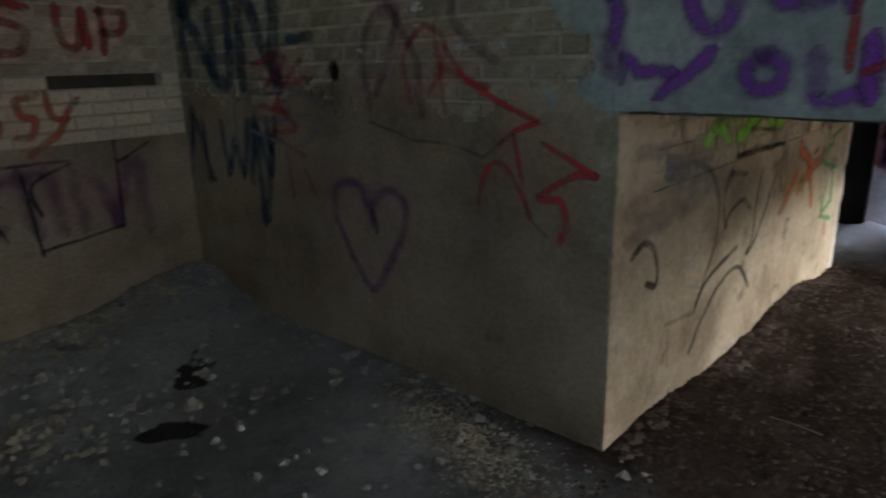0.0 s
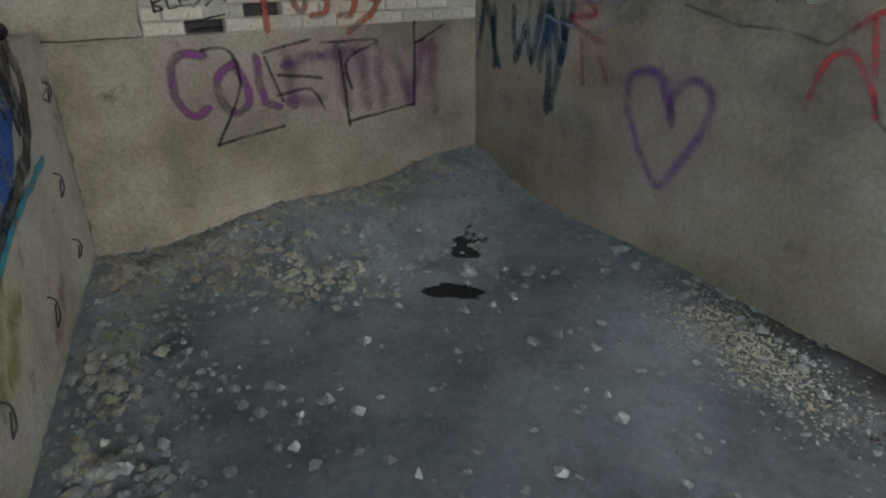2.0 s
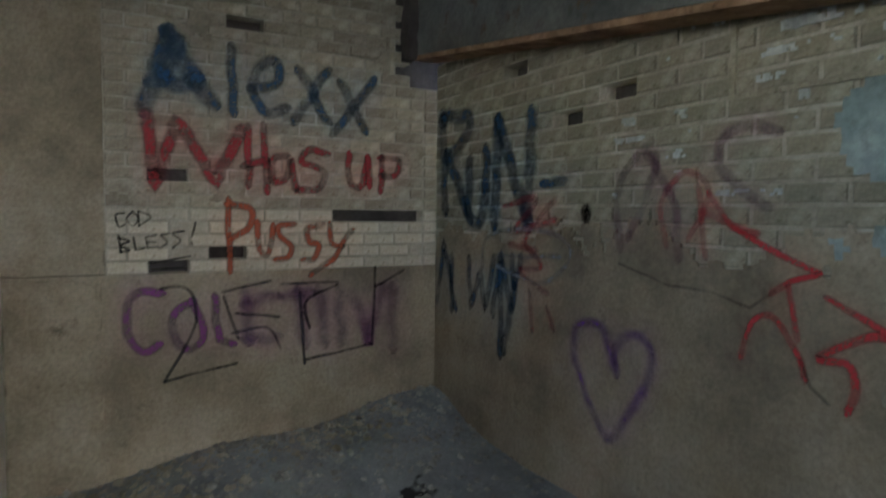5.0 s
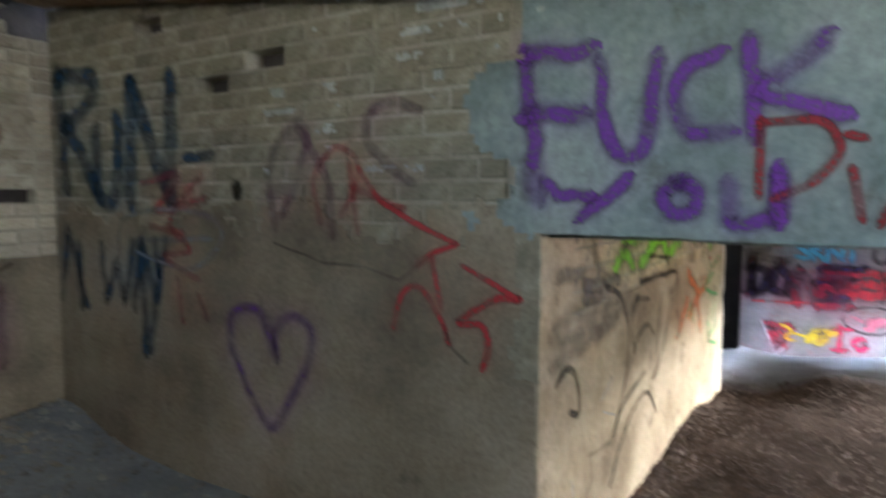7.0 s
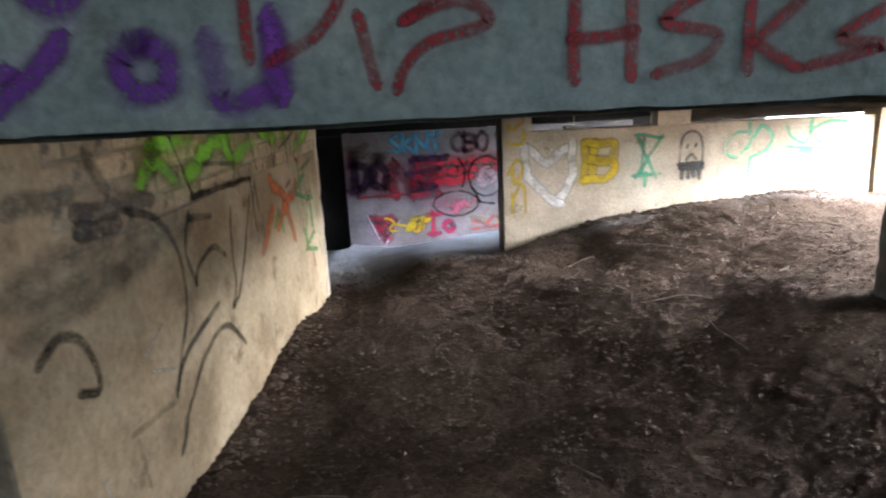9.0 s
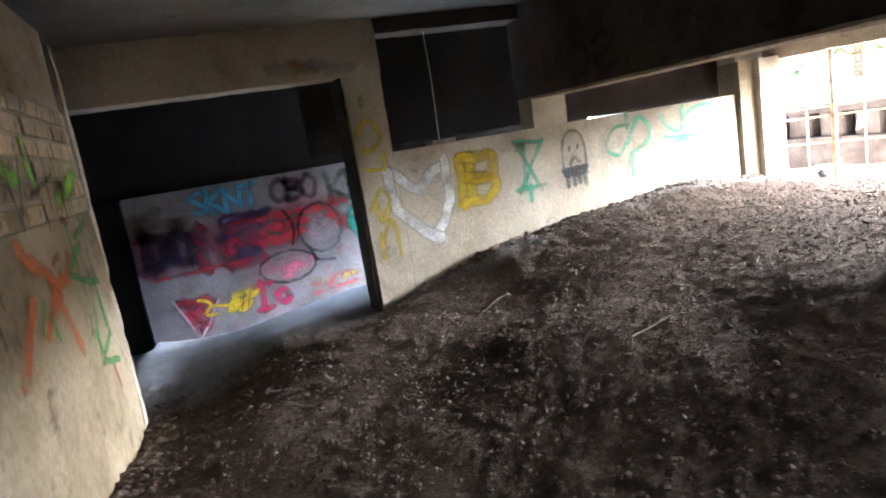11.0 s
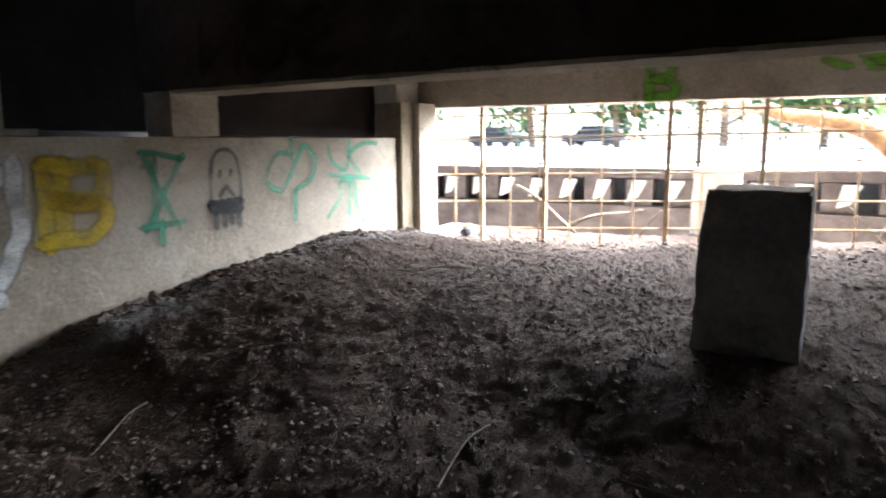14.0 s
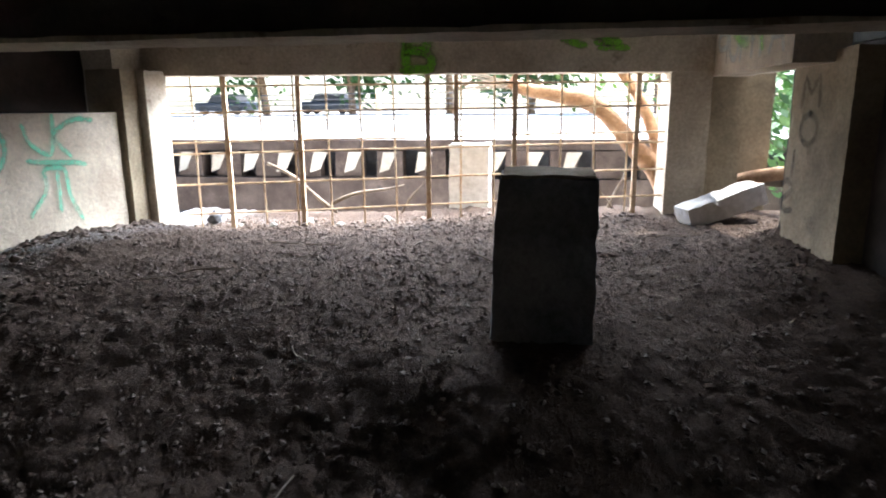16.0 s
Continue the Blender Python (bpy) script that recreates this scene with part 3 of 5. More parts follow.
plaster_patch("skim_coat", wall_north, lambda s, z, d: Vector((s, -0.0068 + d, z)), 0.02, 2.9, 1.27, 2.0,
              lambda s, z: z < 1.46 + 0.16 * ragged(s, z) + 0.1 * ragged(s, z, 9, 4), CONCRETE, "thin grey skim coat torn along its upper edge")
plaster_patch("torn_plaster", lintel, lambda s, z, d: Vector((s, -0.0076 + d, z)), 2.3, 2.93, 1.42, 2.0,
              lambda s, z: s > 2.76 + 0.2 * ragged(s, z, 4, 2) + 0.06 * ragged(s, z, 11, 2) and z > 1.46 + 0.05 * ragged(s, z, 7, 1), LINTEL, "torn edge of blue-green plaster")
plaster_patch("torn_plaster", wall_north, lambda s, z, d: Vector((s, -0.0072 + d, z)), 2.7, 2.955, 0.95, 1.42,
              lambda s, z: s > 2.87 + 0.06 * ragged(s, z, 5, 8), BRICK_H, "pale broken plaster at the wall's end")
LIME_WHITE = surface("flaking_white_limewash", (0.28, 0.285, 0.26), (0.38, 0.39, 0.36), (0.5, 0.51, 0.48), (0.25, 0.25, 0.22), 50, 6, 0.6)
plaster_patch("limewash", wall_north, lambda s, z, d: Vector((s, -0.0069 + d, z)), 1.7, 2.95, 1.6, 2.33,
              lambda s, z: (z * 12.66 + 0.12) % 1.0 < 0.36 and ragged(s, z, 7, 11) > (0.15 if z > 2.02 and s > 2.3 else 0.5), LIME_WHITE, "flaking white limewash along the bed joints", 0.012)
plaster_patch("skim_coat", wall_west, lambda s, z, d: Vector((0.0068 - d, s, z)), -1.98, -0.03, 1.62, 2.9,
              lambda s, z: ragged(s, z, 2.2, 6) > 0.42 and not torn_top(s, z + 0.08), BRICK_L, "remains of whitewash over the bricks")
part("plaster_ledge", rough_box(2.31, 2.9, -0.016, 0.01, 1.995, 2.015, 0.04, 0.006), BRICK_H, wall_north)
part("plaster_ledge", rough_box(2.29, 2.315, -0.016, 0.01, 1.995, 2.3, 0.04, 0.006), BRICK_H, wall_north)

# ---- graffiti ----
GLYPH = {
    "A": "0,0 .5,1|.5,1 1,0|.2,.38 .8,.38", "B": "0,0 0,1|~0,1 .8,.9 .7,.55 0,.52 .9,.45 .9,.05 0,0", "C": "~1,.85 .6,1 .1,.75 .05,.3 .5,0 1,.15", "D": "0,0 0,1|~0,1 .8,.85 .95,.4 .6,.05 0,0",
    "E": "1,1 0,1 0,0 1,0|0,.5 .8,.5", "F": "0,0 0,1 1,1|0,.52 .75,.55", "G": "~1,.8 .5,1 .05,.6 .2,.1 .8,.05 .95,.4 .55,.42", "H": "0,0 0,1|1,0 1,1|0,.52 1,.52", "I": "0,0 0,1",
    "K": "0,0 0,1|.9,1 .05,.45 1,0", "L": "0,1 0,0 .9,0", "M": "0,0 .1,1 .5,.4 .9,1 1,0", "N": "0,0 0,1 1,0 1,1", "O": "~.5,1 .05,.75 .05,.25 .5,0 .95,.25 .95,.75 .5,1", "P": "0,0 0,1|~0,1 .9,.95 .95,.6 .6,.45 0,.42",
    "R": "0,0 0,1|~0,1 .9,.95 .9,.6 0,.5|.1,.5 1,0", "S": "~.95,.85 .5,1 .1,.75 .5,.52 .9,.3 .5,0 0,.12", "T": "0,1 1,1|.5,1 .5,0", "U": "~0,1 .03,.3 .45,0 .9,.25 1,1", "V": "0,1 .5,0 1,1", "W": "0,1 .22,0 .5,.8 .75,0 1,1",
    "X": "0,1 1,0|1,1 0,0", "Y": "0,1 .5,.45 1,1|.5,.45 .4,0", "a": "~.9,.9 .4,1 .05,.5 .4,.05 .85,.45 .9,1 .9,.4 1,0", "e": "~.05,.5 .95,.6 .5,1 .05,.6 .25,.05 .95,.15", "i": "0,0 0,.7|0,.93 0,1", "l": "0,0 0,1",
    "x": "0,1 1,0|1,1 0,0", "s": "~.95,.9 .4,1 .15,.7 .8,.4 .6,.05 0,.1", "u": "~0,1 .03,.3 .45,0 .9,.3 .95,1|.95,1 1,0", "y": "~0,1 .2,.55 .6,.5|1,1 .3,-.5", "h": "0,0 0,1|~0,.5 .5,.6 .9,.4 .9,0", "3": "0,1 1,1 .35,.55|~.35,.55 .95,.5 .8,.2 .2,.05 0,-.15", ".": "0,0 0,.08", "-": "0,.45 1,.5", "'": "0,.8 0,1",
}


def parse(text):
    """Strokes from text: strokes split by |, points x,y; ~ marks a curved one."""
    out = []
    for st in text.split("|"):
        curved = st.startswith("~")
        pts = [Vector([float(c) for c in p.split(",")]) for p in st.lstrip("~").split()]
        out.append(curve_points(pts, 7) if curved and len(pts) > 2 else pts)
    return out


def word(text, s0, s1, z0, z1, slant=0.0, gap=0.22, rise=0.0):
    """Strokes of a word lettered by hand into a box."""
    widths = [0.12 if c in "Iil.'" else (1.3 if c in "WM" else (0.5 if c == " " else 1.0)) for c in text]
    total = sum(widths) + gap * (len(text) - 1)
    k, x, out = (s1 - s0) / total, s0, []
    for c, w in zip(text, widths):
        if c in GLYPH:
            low = 0.72 if c.islower() and c not in "lhy" else 1.0
            for st in parse(GLYPH[c]):
                out.append([Vector((x + p.x * w * k + slant * p.y * (z1 - z0), z0 + p.y * low * (z1 - z0) + rise * (x - s0))) for p in st])
        x += (w + gap) * k
    return out


SIDES = {
    "west": lambda s, z: Vector((0.0085, s, z)), "north": lambda s, z: Vector((s, -0.0085, z)), "lintel": lambda s, z: Vector((s, -0.0105, z)), "arris": lambda s, z: Vector((s, -0.018, z)),
    "b": lambda s, z: Vector((2.9695, s, z)), "e": lambda s, z: Vector((s, 4.157, z)), "d": lambda s, z: Vector((s, 6.294, z)), "col": lambda s, z: Vector((s, 4.134 if z > 1.6 and s < 4.6 else 4.154, z)),
    "south": lambda s, z: ROT_M @ Vector((s, 0.005, z)), "front": lambda s, z: FRONT @ Vector((s, -0.026, z)), "pier": lambda s, z: Vector((s, 0.426, z)), "deep": lambda s, z: Vector((5.755, s, z)),
    "sidebeam": lambda s, z: Vector((s, 0.606, z)),
}
PAINTS = {}
LIFT = {}


def graffiti(strokes, side, width, color, label, name="graffiti", dense=0.92, fuzz=0.3):
    """One painted sign: soft-edged strokes of spray paint on a wall."""
    key = (color, dense, fuzz)
    if key not in PAINTS:
        PAINTS[key] = spray("spray_paint", color, dense, fuzz)
    LIFT[side] = LIFT.get(side, 0) + 1
    width *= 1.3
    thing = tagged(new(name), label, "graffiti")
    at = SIDES[side]
    n0 = (at(1, 0) - at(0, 0)).cross(at(0, 1) - at(0, 0)).normalized() * 0.0003 * LIFT[side] * (-1 if side in ("south", "pier", "sidebeam") else 1)
    for num, st in enumerate(strokes):
        bm = bmesh.new()
        uvl = bm.loops.layers.uv.new("UVMap")
        fine = [st[0]]
        for a, b in zip(st, st[1:]):
            n = max(1, int((b - a).length / 0.04))
            fine += [a.lerp(b, (k + 1) / n) for k in range(n)]
        fine = [p + Vector((noise.noise(Vector((p.x * 9, p.y * 9, num))), noise.noise(Vector((p.x * 9, p.y * 9, num + 7))))) * width * 0.22 for p in fine]
        d0, d1 = (fine[0] - fine[1]).normalized() * width * 0.45, (fine[-1] - fine[-2]).normalized() * width * 0.45
        fine = [fine[0] + d0] + fine + [fine[-1] + d1]
        prev, run = None, 0.0
        for k, p in enumerate(fine):
            d = (fine[min(k + 1, len(fine) - 1)] - fine[max(k - 1, 0)]).normalized()
            o = Vector((-d.y, d.x)) * width * (0.5 + 0.1 * noise.noise(Vector((p.x * 5, p.y * 5, 3)))) * (0.45 if k in (0, len(fine) - 1) else 1)
            pair = (bm.verts.new(at(*(p + o)) + n0 * (1 + 0.1 * num)), bm.verts.new(at(*(p - o)) + n0 * (1 + 0.1 * num)))
            if prev:
                f = bm.faces.new((prev[0], prev[1], pair[1], pair[0]))
                for lp, v in zip(f.loops, (1, 0, 0, 1)):
                    lp[uvl].uv = (0, v)
            prev = pair
        part("stroke", bm, PAINTS[key], thing)
    return thing


def ring(cx, cz, rx, rz, n=14, a0=0.0, a1=6.4):
    return [Vector((cx + rx * math.cos(a0 + (a1 - a0) * k / n), cz + rz * math.sin(a0 + (a1 - a0) * k / n))) for k in range(n + 1)]


def sign(text, s0, z0, w, h):
    return [[Vector((s0 + p.x * w, z0 + p.y * h)) for p in st] for st in parse(text)]


BLUE, RED, ORANGE, VIOLET, BLACK, PURPLE = (0.012, 0.065, 0.13), (0.32, 0.022, 0.03), (0.42, 0.085, 0.03), (0.24, 0.045, 0.21), (0.02, 0.02, 0.022), (0.2, 0.05, 0.36)
YELLOW, WHITE, MINT, GREEN, LIME, BRIGHT, GREY = (0.75, 0.55, 0.02), (0.7, 0.7, 0.7), (0.08, 0.45, 0.28), (0.1, 0.4, 0.12), (0.25, 0.65, 0.04), (0.6, 0.04, 0.05), (0.12, 0.12, 0.13)

graffiti(sign("-1.8,2.14 -1.68,2.54|-1.68,2.54 -1.46,2.18|-1.76,2.26 -1.53,2.28|-1.72,2.3 -1.64,2.5", 0, 0, 1, 1), "west", 0.1, BLUE, "thick dark blue spray-painted letter on whitewashed brick")
graffiti(sign("-1.35,2.5 -1.34,2.15|~-1.22,2.29 -1.07,2.34 -1.11,2.46 -1.22,2.37 -1.18,2.16 -1.03,2.18|-.94,2.42 -.77,2.13|-.77,2.43 -.98,2.12|-.68,2.38 -.53,2.09|-.47,2.41 -.73,2.06", 0, 0, 1, 1), "west", 0.065, BLUE, "dark blue spray-painted word on whitewashed brick")
graffiti(sign("-1.79,2.07 -1.76,1.69 -1.64,2.07 -1.44,1.73 -1.3,2.03", 0, 0, 1, 1), "west", 0.075, RED, "dark red spray-painted letter on whitewashed brick")
graffiti(sign("-1.26,2.06 -1.25,1.72|-1.17,2.07 -1.15,1.69|-1.28,1.84 -1.15,1.86|~-1.03,1.9 -1.11,1.88 -1.11,1.75 -1.03,1.77 -1.01,1.88 -.98,1.71|~-.78,1.93 -.9,1.95 -.93,1.87 -.8,1.82 -.82,1.72 -.95,1.71|~-.63,1.93 -.63,1.76 -.55,1.74 -.51,1.92|-.51,1.92 -.5,1.74|-.41,1.92 -.41,1.71|~-.41,1.92 -.29,1.91 -.31,1.82 -.41,1.81", 0, 0, 1, 1), "west", 0.048, RED, "dark red spray-painted words on whitewashed brick")
graffiti(sign("-1.37,1.63 -1.36,1.22|~-1.37,1.61 -1.24,1.58 -1.26,1.47 -1.36,1.41|~-1.2,1.5 -1.2,1.36 -1.14,1.32 -1.11,1.48|~-.99,1.49 -1.07,1.48 -1.07,1.42 -1,1.36 -1.02,1.29 -1.09,1.28|~-.81,1.49 -.9,1.47 -.89,1.39 -.83,1.36 -.86,1.27 -.92,1.27|~-.76,1.49 -.74,1.37 -.68,1.35|-.61,1.45 -.74,1.27 -.88,1.18", 0, 0, 1, 1), "west", 0.042, ORANGE, "orange-red spray-painted word on brick")
graffiti(sign("~-1.91,1.55 -1.95,1.54 -1.94,1.48 -1.91,1.49|~-1.87,1.56 -1.9,1.52 -1.87,1.48 -1.84,1.52 -1.87,1.56|-1.84,1.56 -1.84,1.48|~-1.84,1.56 -1.78,1.53 -1.84,1.48", 0, 0, 1, 1), "west", 0.013, BLACK, "small black marker word on brick")
graffiti(sign("-1.94,1.43 -1.93,1.34|~-1.94,1.42 -1.89,1.4 -1.93,1.38 -1.89,1.35 -1.93,1.34|-1.87,1.42 -1.86,1.35 -1.82,1.36|-1.76,1.43 -1.81,1.42 -1.8,1.36 -1.75,1.37|-1.8,1.39 -1.76,1.39|~-1.69,1.44 -1.73,1.43 -1.7,1.39 -1.74,1.36|~-1.61,1.45 -1.67,1.44 -1.63,1.4 -1.67,1.36|-1.55,1.5 -1.57,1.42|-1.57,1.39 -1.57,1.38", 0, 0, 1, 1), "west", 0.015, BLACK, "small black marker word on brick")
graffiti(sign("0,.5 1,1|.1,0 .9,.1", -1.8, 1.24, 0.22, 0.07), "west", 0.012, BLACK, "black marker strokes under the small words")
graffiti(sign("~-1.73,1.1 -1.85,1.12 -1.91,.99 -1.89,.85 -1.82,.78 -1.75,.81|~-1.57,1.04 -1.67,.98 -1.66,.84 -1.58,.78 -1.51,.88 -1.57,1.04|-1.45,1.07 -1.43,.82 -1.35,.79", 0, 0, 1, 1), "west", 0.05, VIOLET, "violet spray-painted letters on concrete", dense=0.9)
graffiti(sign("-1.28,1.06 -1.26,.8|-1.27,1.04 -1.1,1.06|-1.26,.82 -1.1,.8|-1.03,1.07 -.9,1.06|-.96,1.06 -.94,.76|-.82,1.06 -.8,.76|-.7,1.06 -.68,.76|-.6,1.05 -.5,.74|-.4,1.05 -.5,.74|-.33,1.06 -.32,.68", 0, 0, 1, 1), "west", 0.09, VIOLET, "faded violet spray-painted letters on concrete", dense=0.55, fuzz=0.45)
graffiti(sign("~-1.73,1.13 -1.62,1.14 -1.56,1.06 -1.57,.88 -1.72,.61|-1.72,.61 -1.33,.67|-1.4,1.1 -1.13,1.15|-1.4,1.07 -1.32,.82|-1.33,.97 -1.08,.93|~-1.35,.85 -1.15,.87 -1.07,.74|-1.06,1.13 -.71,1.13|-.95,1.07 -.92,.63|-.92,.65 -.47,.71|-.47,.71 -.45,1.21|-.45,1.09 -.25,1.18|~-.89,.85 -.91,1.02 -.71,1.11", 0, 0, 1, 1), "west", 0.02, BLACK, "black marker tag over violet letters")
graffiti(sign(".1,2.21 .14,1.6|~.1,2.19 .43,2.17 .39,2.04 .14,1.93|.18,1.93 .46,1.55|~.46,1.88 .46,1.56 .62,1.55 .65,1.93|.74,1.52 .77,2.09|.77,2.09 1.06,1.53|1.06,1.53 1.08,2.09", 0, 0, 1, 1), "north", 0.1, BLUE, "dark blue dripping spray-painted word on brick", dense=0.85)
graffiti(word("-", 1.2, 1.36, 1.66, 1.82), "north", 0.05, BLUE, "dark blue spray dash on brick")
graffiti(sign(".05,.97 .14,1.38 .29,.96|.46,1.29 .49,.99 .6,1.22 .66,1 .74,1.31|.74,.99 .82,1.35 .92,1.05|.93,1.32 .96,1.17|.96,1.17 1.01,1.33|.82,1.32 .82,.75|.96,1.17 .86,.79|.25,1.28 .25,.94", 0, 0, 1, 1), "north", 0.06, BLUE, "dark blue dripping spray-painted word on the wall", dense=0.8)
graffiti(sign("~0,.95 .6,1 .2,.75 .9,.85|~.9,1 .4,.7 .7,.5 .3,.45 .8,.3|.5,.3 .55,0|.1,.65 .6,.62|.8,.2 .9,.05", 0.85, 0.95, 0.5, 0.7), "north", 0.035, BRIGHT, "red spray scribble beside blue letters", dense=0.6)
graffiti(sign("~0,.2 .1,.9 .8,1 1,.6 .7,.1 .2,.3|.2,.5 .9,.6", 0.62, 1.18, 0.8, 0.3), "north", 0.03, (0.4, 0.42, 0.45), "faded white spray scribble on brick", dense=0.5)
graffiti(sign("~1.76,1.43 1.74,1.68 1.85,1.83 1.92,1.85 1.95,1.75 1.81,1.48|~2.49,1.86 2.37,1.9 2.26,1.85 2.27,1.76 2.36,1.67 2.45,1.61|~1.9,1.83 2.05,1.63 2.08,1.41", 0, 0, 1, 1), "north", 0.045, (0.22, 0.05, 0.14), "faint violet loops on brick", dense=0.5)
graffiti(sign("~2.02,1.45 1.99,1.63 2.11,1.75 2.22,1.66 2.13,1.48|2.17,1.68 2.21,1.42|2.19,1.59 2.42,1.51", 0, 0, 1, 1), "north", 0.03, BRIGHT, "faint red scribble on brick", dense=0.55)
graffiti(sign("2.22,1.66 2.32,1.54 2.44,1.48 2.65,1.39|2.65,1.39 2.56,1.36 2.49,1.31|~2.38,1.07 2.42,1.2 2.5,1.23 2.59,1.12 2.62,1.04|2.55,1.34 2.59,1.17|2.68,1.32 2.89,1.22", 0, 0, 1, 1), "north", 0.024, BRIGHT, "red spray-painted arrow tag on the wall", dense=0.8)
graffiti(sign("~2.89,1.22 2.8,1.21 2.66,1.12 2.75,1.12 2.78,1.05 2.76,.97", 0, 0, 1, 1), "north", 0.03, BRIGHT, "red spray-painted numeral on the wall", dense=0.85)
# the hole's dark inside is painted on as a flat ring
graffiti([ring(1.535, 1.58, 0.012, 0.025)], "north", 0.05, (0.02, 0.012, 0.01), "dark spot painted in place of a round hole in the brick")
graffiti(sign("~.55,.62 .35,1 0,.95 0,.6 .45,0 .85,.45 1,.8 .8,1 .55,.85 .55,.62", 1.49, 0.56, 0.48, 0.5), "north", 0.06, PURPLE, "purple spray-painted heart on stained concrete", dense=0.65, fuzz=0.45)
graffiti(sign("1.76,1.36 2.04,1.29 2.24,1.29 2.41,1.25 2.5,1.32|2.6,1.1 2.64,1.02 2.7,.98", 0, 0, 1, 1), "north", 0.014, (0.05, 0.045, 0.04), "dark crack line in the skim coat", dense=0.5)
graffiti(sign("~3.15,1.96 3.15,1.81 3.2,1.69 3.28,1.71 3.31,1.95|~3.47,1.95 3.38,1.91 3.38,1.8 3.42,1.74 3.5,1.74|3.56,1.97 3.57,1.73|3.72,1.96 3.58,1.83 3.77,1.77", 0, 0, 1, 1), "lintel", 0.06, PURPLE, "thick purple spray-painted letters on the lintel", fuzz=0.4)
graffiti(sign("2.9,2 2.95,1.56|2.9,1.83 3.09,1.81|2.91,2 3.11,2", 0, 0, 1, 1), "lintel", 0.075, PURPLE, "thick purple spray-painted letter on the lintel", fuzz=0.4)
graffiti(sign("2.99,1.61 3.02,1.56 3.12,1.56|3.23,1.61 3.11,1.5|~3.39,1.61 3.34,1.57 3.37,1.51 3.43,1.52 3.43,1.59 3.39,1.61|~3.52,1.59 3.53,1.5 3.59,1.5 3.63,1.51 3.64,1.62|3.64,1.62 3.64,1.5", 0, 0, 1, 1), "lintel", 0.06, PURPLE, "thick purple spray-painted word on the lintel edge", fuzz=0.4)
graffiti(sign("3.59,1.76 3.59,1.57|~3.59,1.76 3.73,1.75 3.77,1.68 3.72,1.6 3.63,1.56|3.8,1.63 3.82,1.51|3.79,1.72 3.82,1.71|3.9,1.74 4.03,1.73|4.03,1.73 3.89,1.62|~3.89,1.62 3.99,1.65 4.04,1.61 3.94,1.58 3.88,1.54 3.86,1.5", 0, 0, 1, 1), "lintel", 0.026, RED, "red spray-painted characters on the lintel")
graffiti(sign("4.2,1.72 4.2,1.5|4.3,1.74 4.31,1.5|4.2,1.57 4.31,1.58|~4.48,1.66 4.37,1.6 4.47,1.57 4.44,1.52 4.36,1.5|4.53,1.68 4.53,1.5|4.66,1.66 4.54,1.55|4.54,1.55 4.62,1.5|~4.78,1.6 4.7,1.55 4.78,1.53 4.65,1.5", 0, 0, 1, 1), "lintel", 0.026, RED, "red spray-painted letters on the lintel")

# partition wall
graffiti(sign("~.66,1.19 .85,1.13 .99,.99 1.01,.79 .91,.63 .82,.5|~.82,.51 .96,.61 1.32,.67|~.79,.29 .91,.41 1.14,.54 1.39,.55 1.59,.39|~1.14,1.09 1.06,.97 1.12,.82|~1.12,.82 1.17,.88 1.35,.91 1.47,.85|~1.62,1.03 1.57,.85 1.57,.69 1.5,.6|~1.5,.6 1.64,.67 1.93,1.03|1.19,1.15 1.97,1.12|1.13,1.07 1.36,1.04", 0, 0, 1, 1), "b", 0.03, (0.03, 0.028, 0.025), "large black spray-painted tag on sandy wall", dense=0.95)
graffiti(sign("~.14,.91 .23,.94 .32,.9 .37,.79 .36,.74 .28,.77", 0, 0, 1, 1), "b", 0.032, BLACK, "black spray hook on sandy wall", dense=0.85)
graffiti(sign(".82,1.28 .93,1.34|.92,1.37 1.24,1.37|1.2,1.25 1.47,1.32|1.33,1.29 1.7,1.36|1.74,1.23 2.04,1.29|1.6,1.38 1.7,1.24|2.2,1.36 2.5,1.28|2.7,1.38 2.75,1.26|3.06,1.2 3.47,1.27|.91,1.29 1.04,1.25", 0, 0, 1, 1), "b", 0.11, LIME, "lime green spray blotches on bricks", dense=0.9, fuzz=0.45)
graffiti(sign("1.05,1.4 1.2,1.16|1.7,1.4 1.75,1.14|2,1.38 2.1,1.15|2.4,1.4 2.45,1.12 2.6,1.36|2.75,1.4 2.8,1.1|2.95,1.36 2.9,1.16|2.6,1.22 3.05,1.3|3.1,1.38 3.15,1.12|1.35,1.26 1.75,1.22", 0, 0, 1, 1), "b", 0.022, (0.05, 0.045, 0.03), "dark scribble on bricks", dense=0.85)
graffiti(sign("2.07,.73 2.31,.87|2.41,.79 2.94,.95|2.61,.92 2.79,.64|2.34,1.06 2.61,.92", 0, 0, 1, 1), "b", 0.1, (0.85, 0.22, 0.06), "orange spray patch on sandy wall", dense=0.85, fuzz=0.45)
graffiti(sign("~3.23,.99 2.92,.91 3.44,.79|3.19,.71 3.08,.49 3.46,.4|3.34,.6 3.34,.81|2.35,.8 2.45,.88 2.52,.73|3.16,1.03 3.48,1.08|3.05,1.1 3.1,.8", 0, 0, 1, 1), "b", 0.035, GREEN, "green scribble on sandy wall", dense=0.9)
graffiti(sign("3.1,.62 3.15,.5 3.4,.55|3.35,.75 3.4,.55", 0, 0, 1, 1), "b", 0.04, GREEN, "green spray hook on sandy wall", dense=0.9)
graffiti(sign("3.3,.4 3.34,.3|3,1.12 3.08,1.1|2.7,.98 2.8,1", 0, 0, 1, 1), "b", 0.035, (0.5, 0.03, 0.03), "small red spray touches on sandy wall", dense=0.85)
